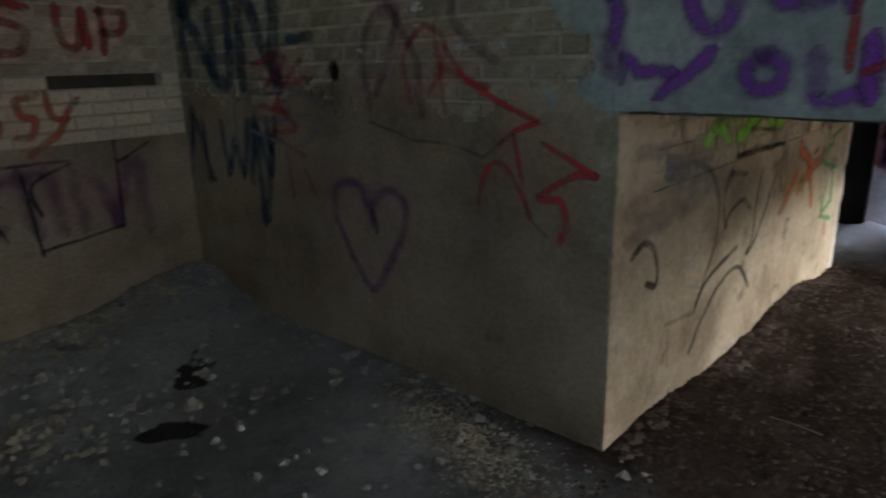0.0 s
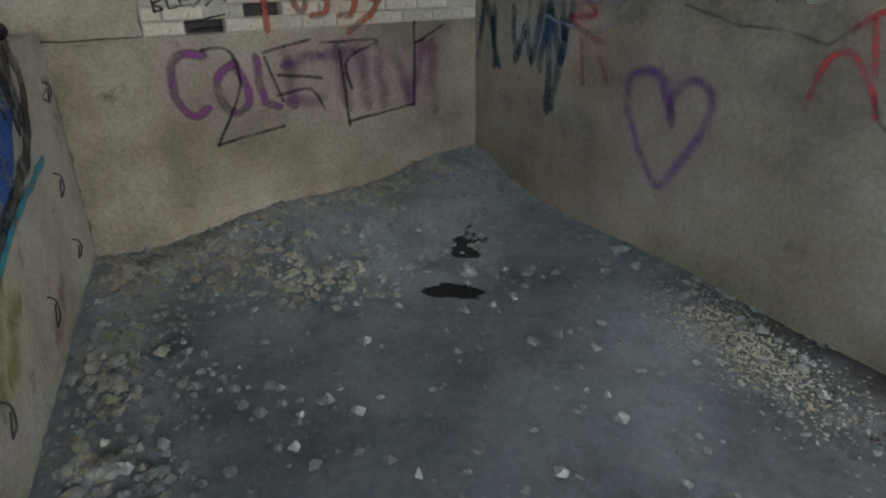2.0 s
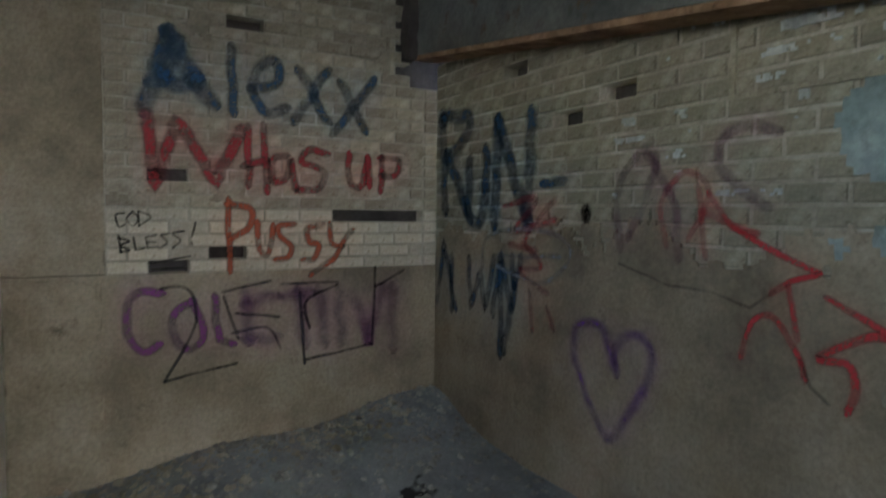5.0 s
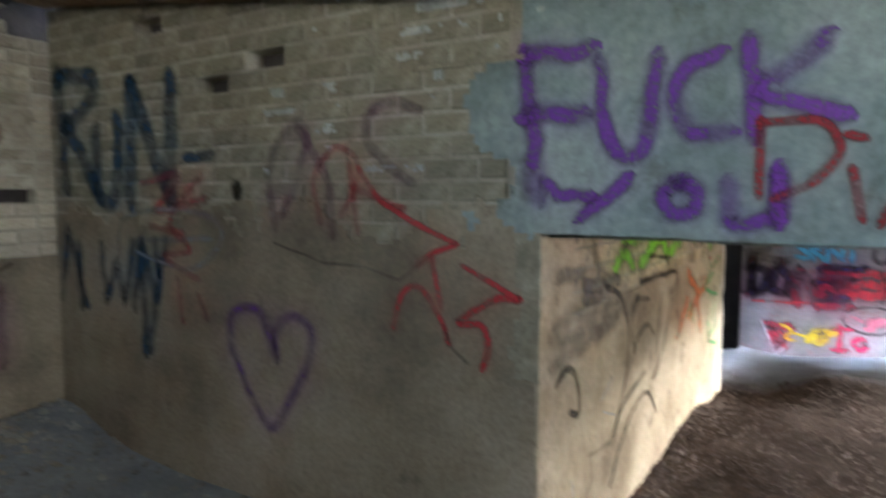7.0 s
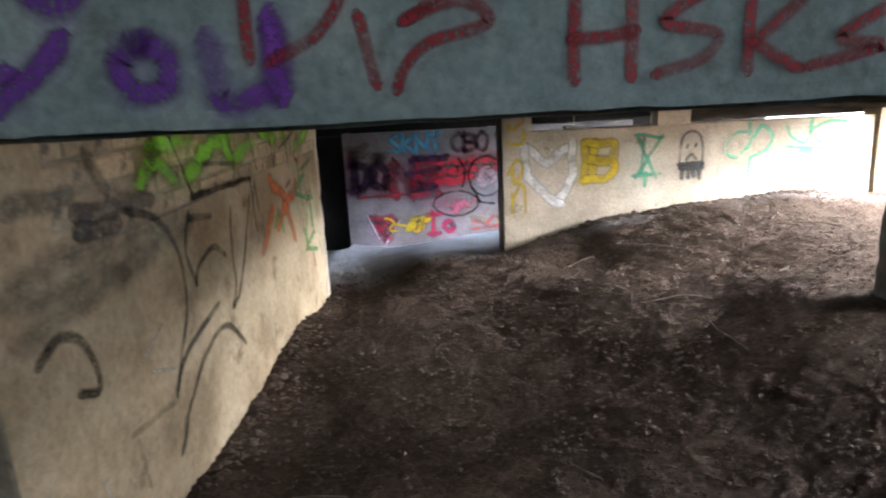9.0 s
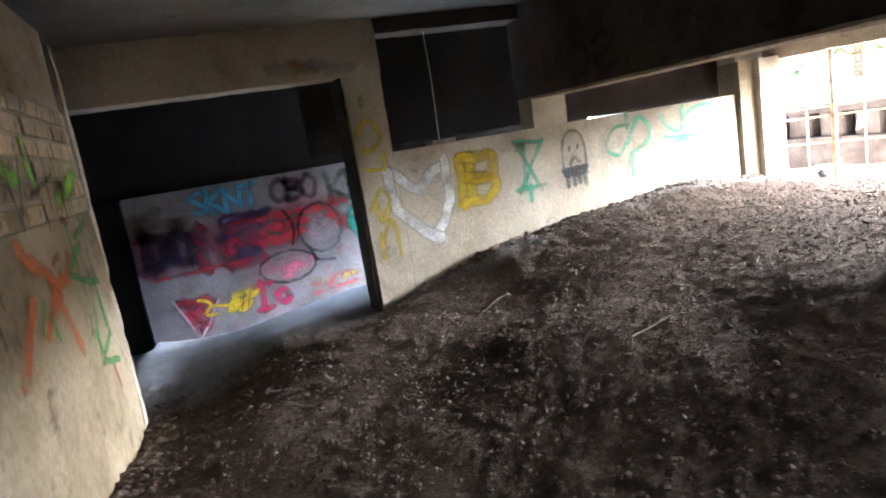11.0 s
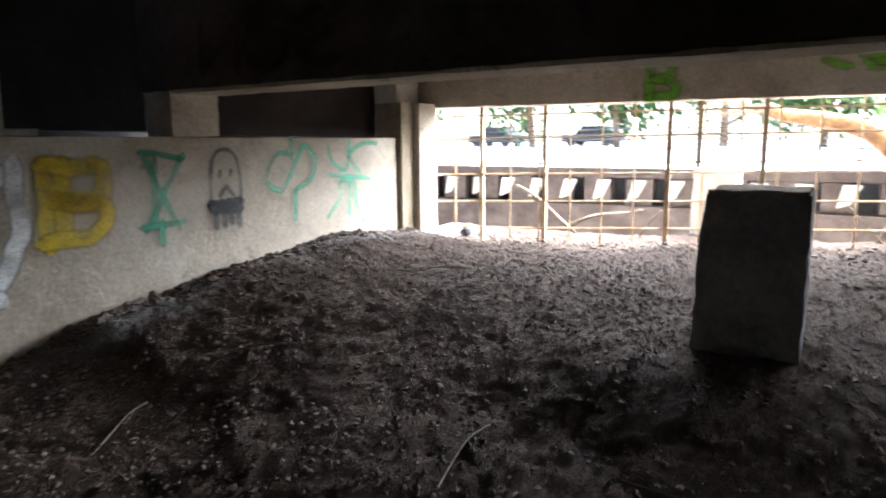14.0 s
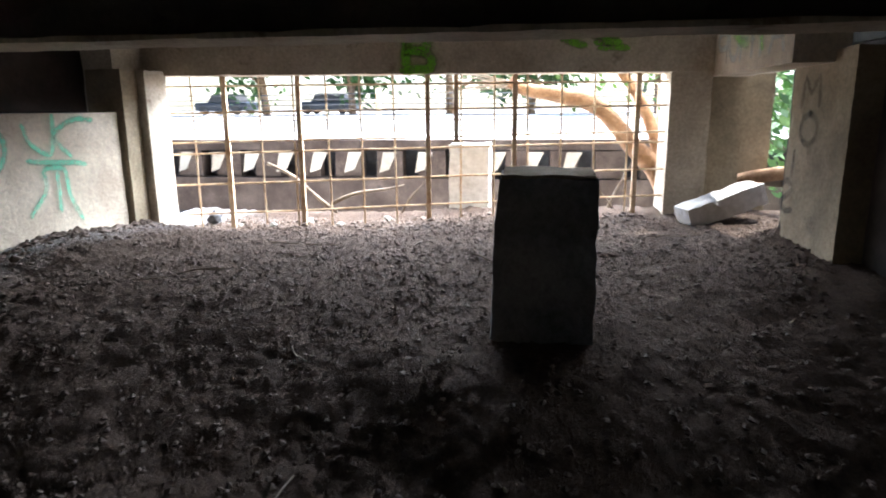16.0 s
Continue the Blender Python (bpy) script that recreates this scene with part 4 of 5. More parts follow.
graffiti(sign(".39,1.22 .61,1.2|.41,1.17 .6,1.16", 0, 0, 1, 1), "b", 0.06, (0.1, 0.09, 0.085), "one brick blackened with spray", dense=0.8, fuzz=0.2)
graffiti(sign(".13,1.29 .37,1.28|.63,1.22 .83,1.2|.5,1.36 .56,1.28", 0, 0, 1, 1), "b", 0.06, (0.16, 0.14, 0.12), "dark smears on bricks", dense=0.65)
graffiti(sign(".1,1.07 .4,1.05 1.12,1.05|.13,1.13 .52,1.12 .99,1.1|.1,.98 .5,1 .8,1.02", 0, 0, 1, 1), "b", 0.09, (0.16, 0.14, 0.12), "broad grey smear across sandy wall", dense=0.6, fuzz=0.5)
graffiti(sign("1.85,.84 2.01,1.08|1.2,1.14 1.4,1.16 1.95,1.13|.48,.53 .81,.49|.51,.5 .53,.33", 0, 0, 1, 1), "b", 0.025, (0.06, 0.05, 0.045), "dark cracks and smears on sandy wall", dense=0.5)
graffiti(sign("1.95,1.12 1.98,.85|2.02,1.1 2.05,.95", 0, 0, 1, 1), "b", 0.03, (0.06, 0.055, 0.05), "dark drip marks on sandy wall", dense=0.8)
graffiti(sign(".62,.72 .78,.78|.66,.66 .82,.6|.3,.5 .33,.36", 0, 0, 1, 1), "b", 0.012, (0.7, 0.68, 0.65), "pale scratches on sandy wall", dense=0.7)

# low wall signs
graffiti(sign("4.65,1.03 4.84,.87 5.05,1.03|5.05,1.03 5.06,.76 4.93,.52|4.93,.52 4.67,.76 4.65,1.03", 0, 0, 1, 1), "e", 0.075, (0.85, 0.85, 0.85), "white spray-painted angular heart on concrete", dense=1.0, fuzz=0.25)
graffiti(sign("5.17,1.03 5.15,.72|5.24,1.03 5.22,.74|~5.17,1.03 5.4,1.01 5.37,.88 5.18,.9 5.4,.85 5.33,.72 5.15,.73", 0, 0, 1, 1), "e", 0.08, YELLOW, "yellow spray-painted letter on concrete")
graffiti(sign("5.59,1.08 5.81,1.05|5.61,1.05 5.76,.72|5.81,1.06 5.59,.72|5.66,1.05 5.64,.76|5.57,.74 5.79,.74|5.68,.75 5.67,.65", 0, 0, 1, 1), "e", 0.032, MINT, "mint green spray-painted star on concrete", dense=0.85)
ghost = "~0,.25 .02,.75 .3,1 .7,1 .98,.75 1,.25"
graffiti(sign(ghost, 5.965, 0.7, 0.19, 0.38), "e", 0.026, (0.05, 0.05, 0.055), "black spray-painted outline of a ghost sign on concrete")
graffiti(sign("0,.3 1,.3|.05,.2 .95,.2|.1,.3 .1,0|.35,.3 .35,.02|.6,.3 .6,.03|.85,.3 .85,0", 5.965, 0.7, 0.19, 0.38), "e", 0.04, (0.05, 0.05, 0.055), "black spray-painted fringe on concrete")
graffiti(sign(".28,.68 .3,.7|.68,.7 .7,.72|~.3,.42 .5,.52 .7,.42", 5.965, 0.7, 0.19, 0.38), "e", 0.03, (0.05, 0.05, 0.055), "black spray dots and stroke on concrete")
graffiti(sign("~6.55,1.06 6.42,1.05 6.34,.92 6.44,.85 6.53,.93|~6.53,.93 6.64,1.1 6.74,1.03 6.7,.91 6.56,.84|6.56,.84 6.55,.68|6.54,1.14 6.54,1.04", 0, 0, 1, 1), "e", 0.032, MINT, "mint green spray-painted plant sign on concrete", dense=0.85)
graffiti(sign("~6.86,1.09 6.9,1 7.03,.95 7.06,1.13|~7.16,.93 7.06,1.03 7.19,1.11 7.35,1.11|6.87,.92 7.26,.88|~6.84,.66 6.96,.77 6.96,.87 7.1,.86 7.12,.73 7.19,.59|7.05,.84 7.04,.66", 0, 0, 1, 1), "e", 0.03, MINT, "mint green spray-painted figure sign on concrete", dense=0.85)
graffiti(sign("~0,.9 .5,1 .9,.85 .3,.75 .1,.8|.1,.62 .8,.6 .9,.72|~.1,.3 .5,.45 .8,.35 .4,.2 .3,.35|~.2,0 .7,.2 .9,.05 .9,-.1|.2,-.1 .25,.1", 4.495, 0.55, 0.17, 0.83), "col", 0.026, YELLOW, "yellow spray-painted characters down the column")
graffiti(sign(".5,0 .55,.1", 4.5, 1.48, 0.1, 0.2), "col", 0.05, LIME, "small green spray spot on the column", dense=0.5)

graffiti(sign("4.05,1.76 4.2,1.72|4.3,1.76 4.5,1.7", 0, 0, 1, 1), "col", 0.1, (0.55, 0.55, 0.55), "white spray patches on the beam", dense=0.6, fuzz=0.5)
graffiti(sign("4.2,1.75 4.28,1.72", 0, 0, 1, 1), "col", 0.09, (0.6, 0.3, 0.1), "orange spray patch on the beam", dense=0.6, fuzz=0.5)

# back wall
RED2, PINK, NAVY, CYAN, TEAL = (0.6, 0.03, 0.05), (0.7, 0.2, 0.28), (0.02, 0.02, 0.07), (0.1, 0.42, 0.6), (0.02, 0.32, 0.25)
CRIMSON = (0.32, 0.015, 0.04)
graffiti(sign("3.72,.72 4.68,.74|3.72,.58 4.3,.62|3.75,.46 4.25,.5|4.5,.62 4.7,.55", 0, 0, 1, 1), "d", 0.17, RED2, "broad red spray patches on the painted wall", dense=0.9, fuzz=0.4)
graffiti([ring(4.46, 0.53, 0.08, 0.08)], "d", 0.17, (0.62, 0.5, 0.52), "pale pink spray fill on the painted wall", dense=0.8, fuzz=0.45)
graffiti(sign("3.88,.22 4.1,.2|4.12,.18 4.3,.24", 0, 0, 1, 1), "d", 0.17, PINK, "pink spray fill on the painted wall", dense=0.7, fuzz=0.45)
graffiti(word("DO", 2.9, 3.3, 0.44, 0.76, 0, 0.25), "d", 0.17, CRIMSON, "dark red haze round navy letters", dense=0.8, fuzz=0.5)
graffiti(word("DO", 2.92, 3.28, 0.45, 0.74, 0, 0.3), "d", 0.1, NAVY, "dark navy spray-painted letters on the painted wall", dense=0.95)
graffiti(word("NE", 3.38, 3.88, 0.34, 0.75, 0, 0.2), "d", 0.13, CRIMSON, "dark red spray-painted letters on the painted wall", dense=0.9)
graffiti(sign("3.55,.6 3.9,.64|3.7,.42 3.85,.44|3.6,.76 4,.78", 0, 0, 1, 1), "d", 0.09, (0.01, 0.03, 0.14), "dark blue spray marks over red letters", dense=0.9)
graffiti([ring(4.47, 0.53, 0.21, 0.24), ring(4.1, 0.22, 0.27, 0.15)] + sign("~4.15,.75 4.22,.6 4.18,.42|4.3,.4 4.4,.22 4.55,.2", 0, 0, 1, 1), "d", 0.03, BLACK, "black looping spray outline on the painted wall", dense=0.95)
graffiti(word("SKNT", 3.36, 3.95, 0.85, 1.05, 0, 0.1), "d", 0.06, CYAN, "light blue spray-painted letters on the painted wall", dense=0.9)
graffiti(word("CBO", 4.08, 4.5, 0.84, 1.04, 0, 0.1), "d", 0.055, (0.1, 0.02, 0.03), "dark red spray-painted letters on the painted wall", dense=0.85)
graffiti(sign("2.93,.34 3.63,.36", 0, 0, 1, 1), "d", 0.035, BRIGHT, "thin red spray underline", dense=0.9)
graffiti(sign("3.1,.06 3.22,-.2 3.36,.04 3.12,.08|3.2,.02 3.24,-.1", 0, 0, 1, 1), "d", 0.12, CRIMSON, "dark red spray-painted heart shape", dense=0.95)
graffiti(sign("3.03,.12 3.2,-.28 3.42,.05", 0, 0, 1, 1), "d", 0.025, (0.7, 0.65, 0.68), "pale outline round a red heart shape", dense=0.7)
graffiti(sign("~3.25,.08 3.34,.02 3.28,-.06 3.38,-.08|3.34,.0 3.48,-.02", 0, 0, 1, 1), "d", 0.035, YELLOW, "yellow spray curl low on the wall", dense=0.95)
graffiti([ring(3.62, -0.02, 0.05, 0.05)] + sign("3.52,-.04 3.74,.06", 0, 0, 1, 1), "d", 0.12, YELLOW, "yellow spray-painted ball low on the wall", dense=0.9)
graffiti(sign("3.54,-.06 3.6,.08|3.6,-.09 3.66,.08|3.66,-.08 3.71,.06", 0, 0, 1, 1), "d", 0.015, (0.35, 0.04, 0.02), "thin dark red stripes on a yellow ball", dense=0.9)
graffiti(sign("3.74,.1 3.9,.1|3.82,.12 3.81,-.14|3.76,-.14 3.88,-.14", 0, 0, 1, 1), "d", 0.06, (0.5, 0.015, 0.08), "crimson spray-painted letter low on the wall", dense=0.95)
graffiti([ring(4.0, -0.05, 0.06, 0.06)], "d", 0.08, (0.5, 0.015, 0.1), "crimson spray-painted ring low on the wall", dense=0.95)
graffiti(sign("4.3,.0 4.45,-.05 4.55,.06 4.72,.02|4.3,-.1 4.72,-.06", 0, 0, 1, 1), "d", 0.05, (0.65, 0.12, 0.12), "pale red scribble low on the wall", dense=0.7)
graffiti(sign("4.28,.05 4.4,.0|4.6,.0 4.75,.03", 0, 0, 1, 1), "d", 0.06, (0.65, 0.5, 0.1), "yellow spray touches low on the wall", dense=0.6)
graffiti([ring(4.87, 0.55, 0.06, 0.09)] + sign("4.8,.5 4.87,.3 4.95,.5", 0, 0, 1, 1), "d", 0.12, TEAL, "teal spray-painted face shape on the wall", dense=0.95)
graffiti(sign("4.82,.6 4.85,.59|4.91,.59 4.94,.6", 0, 0, 1, 1), "d", 0.04, (0.5, 0.6, 0.6), "two pale spray spots on the teal shape", dense=0.9)
graffiti(word("KE", 4.62, 5.0, 0.76, 1.02), "d", 0.06, (0.03, 0.12, 0.09), "dark green spray-painted letters", dense=0.8)
graffiti(sign("2.86,.92 3.05,.95|2.9,.84 3.3,.82", 0, 0, 1, 1), "d", 0.1, (0.25, 0.19, 0.05), "faded ochre spray on the wall", dense=0.6)

# low south wall
graffiti(sign("1.54,.97 1.69,.84 1.97,.66|1.44,.94 1.55,.85|1.81,1.01 2.07,.71|.88,1.11 1.13,.92 1.33,.82|1.7,1.2 2.2,1|2.1,1 2.4,.7", 0, 0, 1, 1), "south", 0.2, (0.01, 0.09, 0.36), "broad blue spray lettering on pale wall", dense=1.0, fuzz=0.12)
graffiti(sign("1.05,1.25 1.09,1.16 1.23,1.07|1.41,1.14 1.61,1.01|1.36,.88 1.43,.79|1.8,1.22 1.9,1.1", 0, 0, 1, 1), "south", 0.1, (0.6, 0.62, 0.75), "white spray fill on blue lettering", dense=1.0, fuzz=0.15)
graffiti(sign("1.32,1.25 1.34,1.12 1.37,.98|1.6,1.24 1.62,1.1", 0, 0, 1, 1), "south", 0.05, (0.05, 0.45, 0.55), "turquoise spray band in blue lettering", dense=1.0, fuzz=0.15)
graffiti(sign("~.66,1.26 .58,1.09 .76,.88 1.18,.74 1.51,.71 1.42,.88|~1.35,.9 1.45,.83 1.71,.71 2.11,.53|.75,1.25 .72,1|.84,1.22 .8,.98", 0, 0, 1, 1), "south", 0.085, BLACK, "black spray outline on pale wall", dense=1.0, fuzz=0.15)
graffiti(sign("~.58,.78 1.17,.7 1.64,.58|~1.88,.53 2.06,.43 2.2,.33 2.25,.42|1.57,.7 1.57,.58", 0, 0, 1, 1), "south", 0.045, (0.05, 0.42, 0.55), "turquoise spray streaks on pale wall", dense=0.95)
graffiti(sign("1.55,.6 1.69,.47 1.77,.34|1.45,.5 1.6,.35", 0, 0, 1, 1), "south", 0.14, (0.5, 0.45, 0.08), "yellow spray haze on pale wall", dense=0.55, fuzz=0.5)
graffiti(sign(".87,.28 1.07,.14", 0, 0, 1, 1), "south", 0.14, (0.5, 0.22, 0.06), "orange spray haze on pale wall", dense=0.5, fuzz=0.5)
graffiti(sign(".22,1.08 .15,1.03 .31,1 .17,.96", 0, 0, 1, 1), "south", 0.016, GREY, "small grey tag on pale wall")

# window front and deep beam
graffiti(word("B", 1.62, 1.78, 1.4, 1.62), "front", 0.07, LIME, "bright green spray mark on the window lintel", dense=0.8)
graffiti(sign("0,.8 .3,.5|.5,1 .9,.9 .6,.4 1,.3|.55,.7 .9,.6", 2.62, 1.47, 0.38, 0.13), "front", 0.05, LIME, "bright green spray marks on the window lintel", dense=0.8)
graffiti(word("ATHUP", 7.3, 8.4, 1.42, 1.58), "sidebeam", 0.04, (0.5, 0.52, 0.5), "white spray-painted letters on a beam", dense=0.7)
graffiti(sign("0,0 .1,1|.4,.2 .8,.9", 7.6, 1.46, 0.6, 0.1), "sidebeam", 0.06, LIME, "green spray marks on a beam", dense=0.6)
graffiti(word("S", 7.5, 7.66, 0.62, 0.78) + word("I", 7.53, 7.55, 0.82, 0.92) + word("O", 7.3, 7.48, 0.97, 1.12) + word("M", 7.3, 7.5, 1.16, 1.29), "pier", 0.035, (0.05, 0.05, 0.05), "faded black letters down a concrete pier", dense=0.7)
graffiti([ring(2.05, 1.52, 0.1, 0.11)] + word("GEN", 2.3, 2.9, 1.44, 1.62), "deep", 0.05, (0.3, 0.3, 0.3), "faded white tag on a dark beam", dense=0.4)
graffiti(word("SON", 3.1, 3.9, 1.42, 1.62), "deep", 0.04, (0.2, 0.04, 0.04), "faded red tag on a dark beam", dense=0.5)


# ---- window grille ----
def grille():
    g = tagged(new("window_grille"), "rusty iron window grille of welded bars", "grille")
    g.matrix_world = FRONT
    for s, low in ((0.4, 0.2), (0.89, 0.2), (1.75, 0.2), (1.94, 0.93), (2.33, 0.2), (3.15, 0.2)):
        part("post", box(s - 0.016, s + 0.016, 0.1, 0.13, low, 1.38, 0.003), RUST, g, "thick rusty upright")
    for k in range(15):
        s = -0.04 + 0.2235 * k
        bm = bmesh.new()
        add_tube(bm, [Vector((s + 0.012 * noise.noise(Vector((k, z, 0))), 0.115, z)) for z in (0.15, 0.6, 1.0, 1.38)], [0.007] * 4, 6)
        part("bar", bm, RUST, g)
    for z in (0.47, 0.67, 0.875, 0.95, 1.14, 1.31):
        bm = bmesh.new()
        add_tube(bm, [Vector((s, 0.104, z + 0.03 * (s - 0.6) * (1.38 - z) / 0.8 + 0.012 * noise.noise(Vector((s, z, 4))))) for s in (0, 0.9, 1.8, 2.7, LEN)], [0.007] * 5, 6)
        part("cross_bar", bm, RUST, g)
    return g


grille()


# ---- outside ----
structure(link("ground", box(8.0, 400, -300, 300, -1.2, -0.5), PAVING), "bare ground outside the building")
structure(link("terrace", box(11.7, 300, -150, 150, -0.49, 0.78), PAVING), "sunlit pale paved terrace")


def facade():
    f = tagged(new("retaining_front"), "low concrete front with upright fins above a brown beam", "facade")
    part("top_rail", rough_box(11.4, 11.7, -4, 10, 0.68, 0.8, 0.3, 0.01), TIMBER, f)
    part("beam", rough_box(11.35, 11.7, -4, 10, -0.06, 0.36, 0.3, 0.015), TIMBER, f)
    # dark sheet in place of the shade between fins and under the beam
    part("back", box(11.66, 11.69, -4, 10, -0.5, 0.7), PLASTIC_AND_VOID, f, "dark sheet standing in for the shaded void")
    for k in range(26):
        y = -3.6 + k * 0.5
        part("fin", rough_box(11.4, 11.62, y - 0.16, y + 0.16, 0.36, 0.68, 0.12, 0.02), TIMBER, f)
    for k in range(7):
        part("pier", rough_box(11.42, 11.66, -3.5 + k * 2.1, -3.3 + k * 2.1, -0.5, -0.06, 0.1, 0.02), TIMBER, f)
    return f


facade()


def sheets():
    for k in range(12):
        bm = bmesh.new()
        y = 1.2 + k * 0.42
        vs = [bm.verts.new((11.37 + 0.02 * math.sin(j * 2 + k), y + a, z)) for j, (a, z) in enumerate(((0, 0.66), (0.17, 0.66), (0.22, 0.42), (0.1, 0.46)))]
        bm.faces.new(vs)
        ex = bmesh.ops.extrude_face_region(bm, geom=bm.faces[:])
        bmesh.ops.translate(bm, vec=(0.008, 0, 0), verts=[v for v in ex["geom"] if isinstance(v, bmesh.types.BMVert)])
        tagged(link("torn_sheet", bm, PALE), "torn pale sheet hanging between concrete fins", "sheet", "torn sheets on the front")


sheets()
# pale paving colour replaces sunlight on the pier's near face
tagged(link("low_pier", rough_box(8.9, 9.2, 2.06, 2.37, -0.5, 0.89, 0.08, 0.012), PAVING), "concrete pier outside the window, coloured pale to look sunlit", "pier")


def leaf_cloud(bm, centre, radius, count, size, rng):
    for _ in range(count):
        p = Vector((rng.gauss(0, 0.45), rng.gauss(0, 0.45), rng.gauss(0, 0.4))) * radius + centre
        n = Vector((rng.uniform(-1, 1), rng.uniform(-1, 1), rng.uniform(-0.2, 1))).normalized()
        u = n.orthogonal().normalized() * size * rng.uniform(0.6, 1.3)
        w = n.cross(u) * 0.5
        vs = [bm.verts.new(p + q) for q in (-u, w, u, -w)]
        bm.faces.new(vs)


def tree(x, y, z, height, seed, leaves, size):
    rng = random.Random(seed)
    t = tagged(new("tree"), "leafy green tree beyond the terrace", "tree", "trees beyond the terrace")
    t.location = (x, y, z)
    bm = bmesh.new()
    lean = Vector((rng.uniform(-0.1, 0.1), rng.uniform(-0.1, 0.1), 1))
    trunk = [lean * height * k / 5 for k in range(6)]
    add_tube(bm, trunk, [height * 0.03 * (1 - 0.14 * k) for k in range(6)], 8)
    tips = []
    for k in range(9):
        a, h = k * 2.4, height * rng.uniform(0.12, 0.7)
        tip = Vector((math.cos(a), math.sin(a), 0.5)) * height * rng.uniform(0.2, 0.38) + lean * h
        add_tube(bm, [lean * h, (lean * h + tip) / 2 + Vector((0, 0, 0.1)), tip], [height * 0.014, height * 0.009, height * 0.004], 6)
        tips.append(tip)
    part("trunk", bm, BARK, t)
    bm = bmesh.new()
    for tip in tips + [lean * height]:
        leaf_cloud(bm, tip, height * 0.24, leaves // 10, size, rng)
    part("crown", bm, LEAF, t)


for k, (tx, ty, th) in enumerate(((38, 26, 8), (42, 18, 9), (40, 12, 7), (44, 7, 9), (39, 2, 7), (36, -4, 8), (46, 32, 10), (20, -4, 6))):
    tree(tx, ty, 0.78, th, k, 2600, 0.28)


def car(x, y, turn):
    c = tagged(new("parked_car"), "dark parked car on the far terrace", "car", "parked cars")
    c.matrix_world = pose(x, y, 0.78, 0, 0, turn)
    part("body", box(-2.1, 2.1, -0.85, 0.85, 0.3, 0.85, 0.14), CAR, c)
    bm = prism([(-1.5, 0.82), (1.1, 0.82), (0.6, 1.4), (-1.0, 1.4)], -0.72, 0.72)
    part("cabin", bm, PLASTIC_AND_VOID, c)
    for wx in (-1.3, 1.3):
        for wy in (-0.8, 0.8):
            bm = bmesh.new()
            bmesh.ops.create_cone(bm, cap_ends=True, segments=20, radius1=0.32, radius2=0.32, depth=0.2, matrix=Matrix.Translation((wx, wy, 0.32)) @ Matrix.Rotation(radians(90), 4, "X"))
            part("wheel", bm, PLASTIC_AND_VOID, c)


car(47, 23, 80)
car(48, 16, 85)


fence = tagged(new("cable_fence"), "thin cable fence along the sunlit terrace", "fence")
for k in range(7):
    part("post", box(13.48, 13.54, -12 + 4 * k, -11.94 + 4 * k, 0.76, 1.45), RUST, fence)
for k in range(6):
    bm = bmesh.new()
    add_tube(bm, [Vector((13.51, yy, 1.0 + 0.075 * k + (0.0 if yy % 4 == 0 else -0.02))) for yy in range(-12, 14, 2)], [0.008] * 13, 5)
    part("cable", bm, PLASTIC_AND_VOID, fence)


def rock(size, seed, flat=0.6):
    rng = random.Random(seed)
    bm = bmesh.new()
    bmesh.ops.create_icosphere(bm, subdivisions=2, radius=1)
    off = Vector((rng.random() * 50, rng.random() * 50, 0))
    for v in bm.verts:
        k = 0.75 + 0.5 * noise.noise(v.co * 1.3 + off) + 0.12 * noise.noise(v.co * 4 + off)
        v.co = Vector((v.co.x * k, v.co.y * k * 0.8, max(v.co.z * k * flat, -0.35))) * size
    return bm


def leaning_tree():
    t = tagged(new("leaning_tree"), "bare brown leaning tree trunk growing across the window", "tree")
    rng = random.Random(4)
    bm = bmesh.new()
    main = curve_points([Vector(p) for p in ((8.93, 0.66, 0.05), (8.93, 0.7, 0.31), (8.93, 0.82, 0.66), (8.93, 1.01, 0.87), (8.93, 1.27, 1.15), (8.93, 1.55, 1.24), (8.93, 1.78, 1.28), (8.93, 1.92, 1.34))], 6)
    add_tube(bm, main, [0.088 - 0.045 * k / (len(main) - 1) + 0.006 * noise.noise(p * 9) for k, p in enumerate(main)], 12)
    part("trunk", bm, BARK, t, "", True)
    bm = bmesh.new()
    side = curve_points([Vector(p) for p in ((8.95, 0.79, 0.62), (8.98, 0.86, 0.95), (8.98, 0.99, 1.23), (8.98, 1.13, 1.42))], 6)
    add_tube(bm, side, [0.05 - 0.015 * k / (len(side) - 1) for k in range(len(side))], 10)
    part("limb", bm, BARK, t, "", True)
    for k in range(22):
        a = main[-1 - k % 6]
        bm = bmesh.new()
        d = Vector((rng.uniform(-0.1, 0.3), rng.uniform(0.05, 0.7), rng.uniform(-0.06, 0.1)))
        add_tube(bm, [a, a + d * 0.5 + Vector((0, 0, 0.02)), a + d], [0.008, 0.005, 0.002], 5)
        part("twig", bm, TWIG, t)
    bm = bmesh.new()
    for tip in (Vector((9.3, 1.2, 1.5)), Vector((9.4, 0.6, 1.5))):
        leaf_cloud(bm, tip, 0.5, 130, 0.04, rng)
    part("crown", bm, LEAF, t)


leaning_tree()


def log(a, b, r0, r1, material, label):
    bm = bmesh.new()
    pts = [Vector(a).lerp(Vector(b), k / 8) + Vector((0, 0, 0.03 * math.sin(k * 0.6))) for k in range(9)]
    add_tube(bm, pts, [r0 + (r1 - r0) * k / 8 + 0.01 * noise.noise(p * 5) for k, p in enumerate(pts)], 10)
    tagged(link("fallen_log", bm, material, None, "", True), label, "log", "fallen logs by the pier")


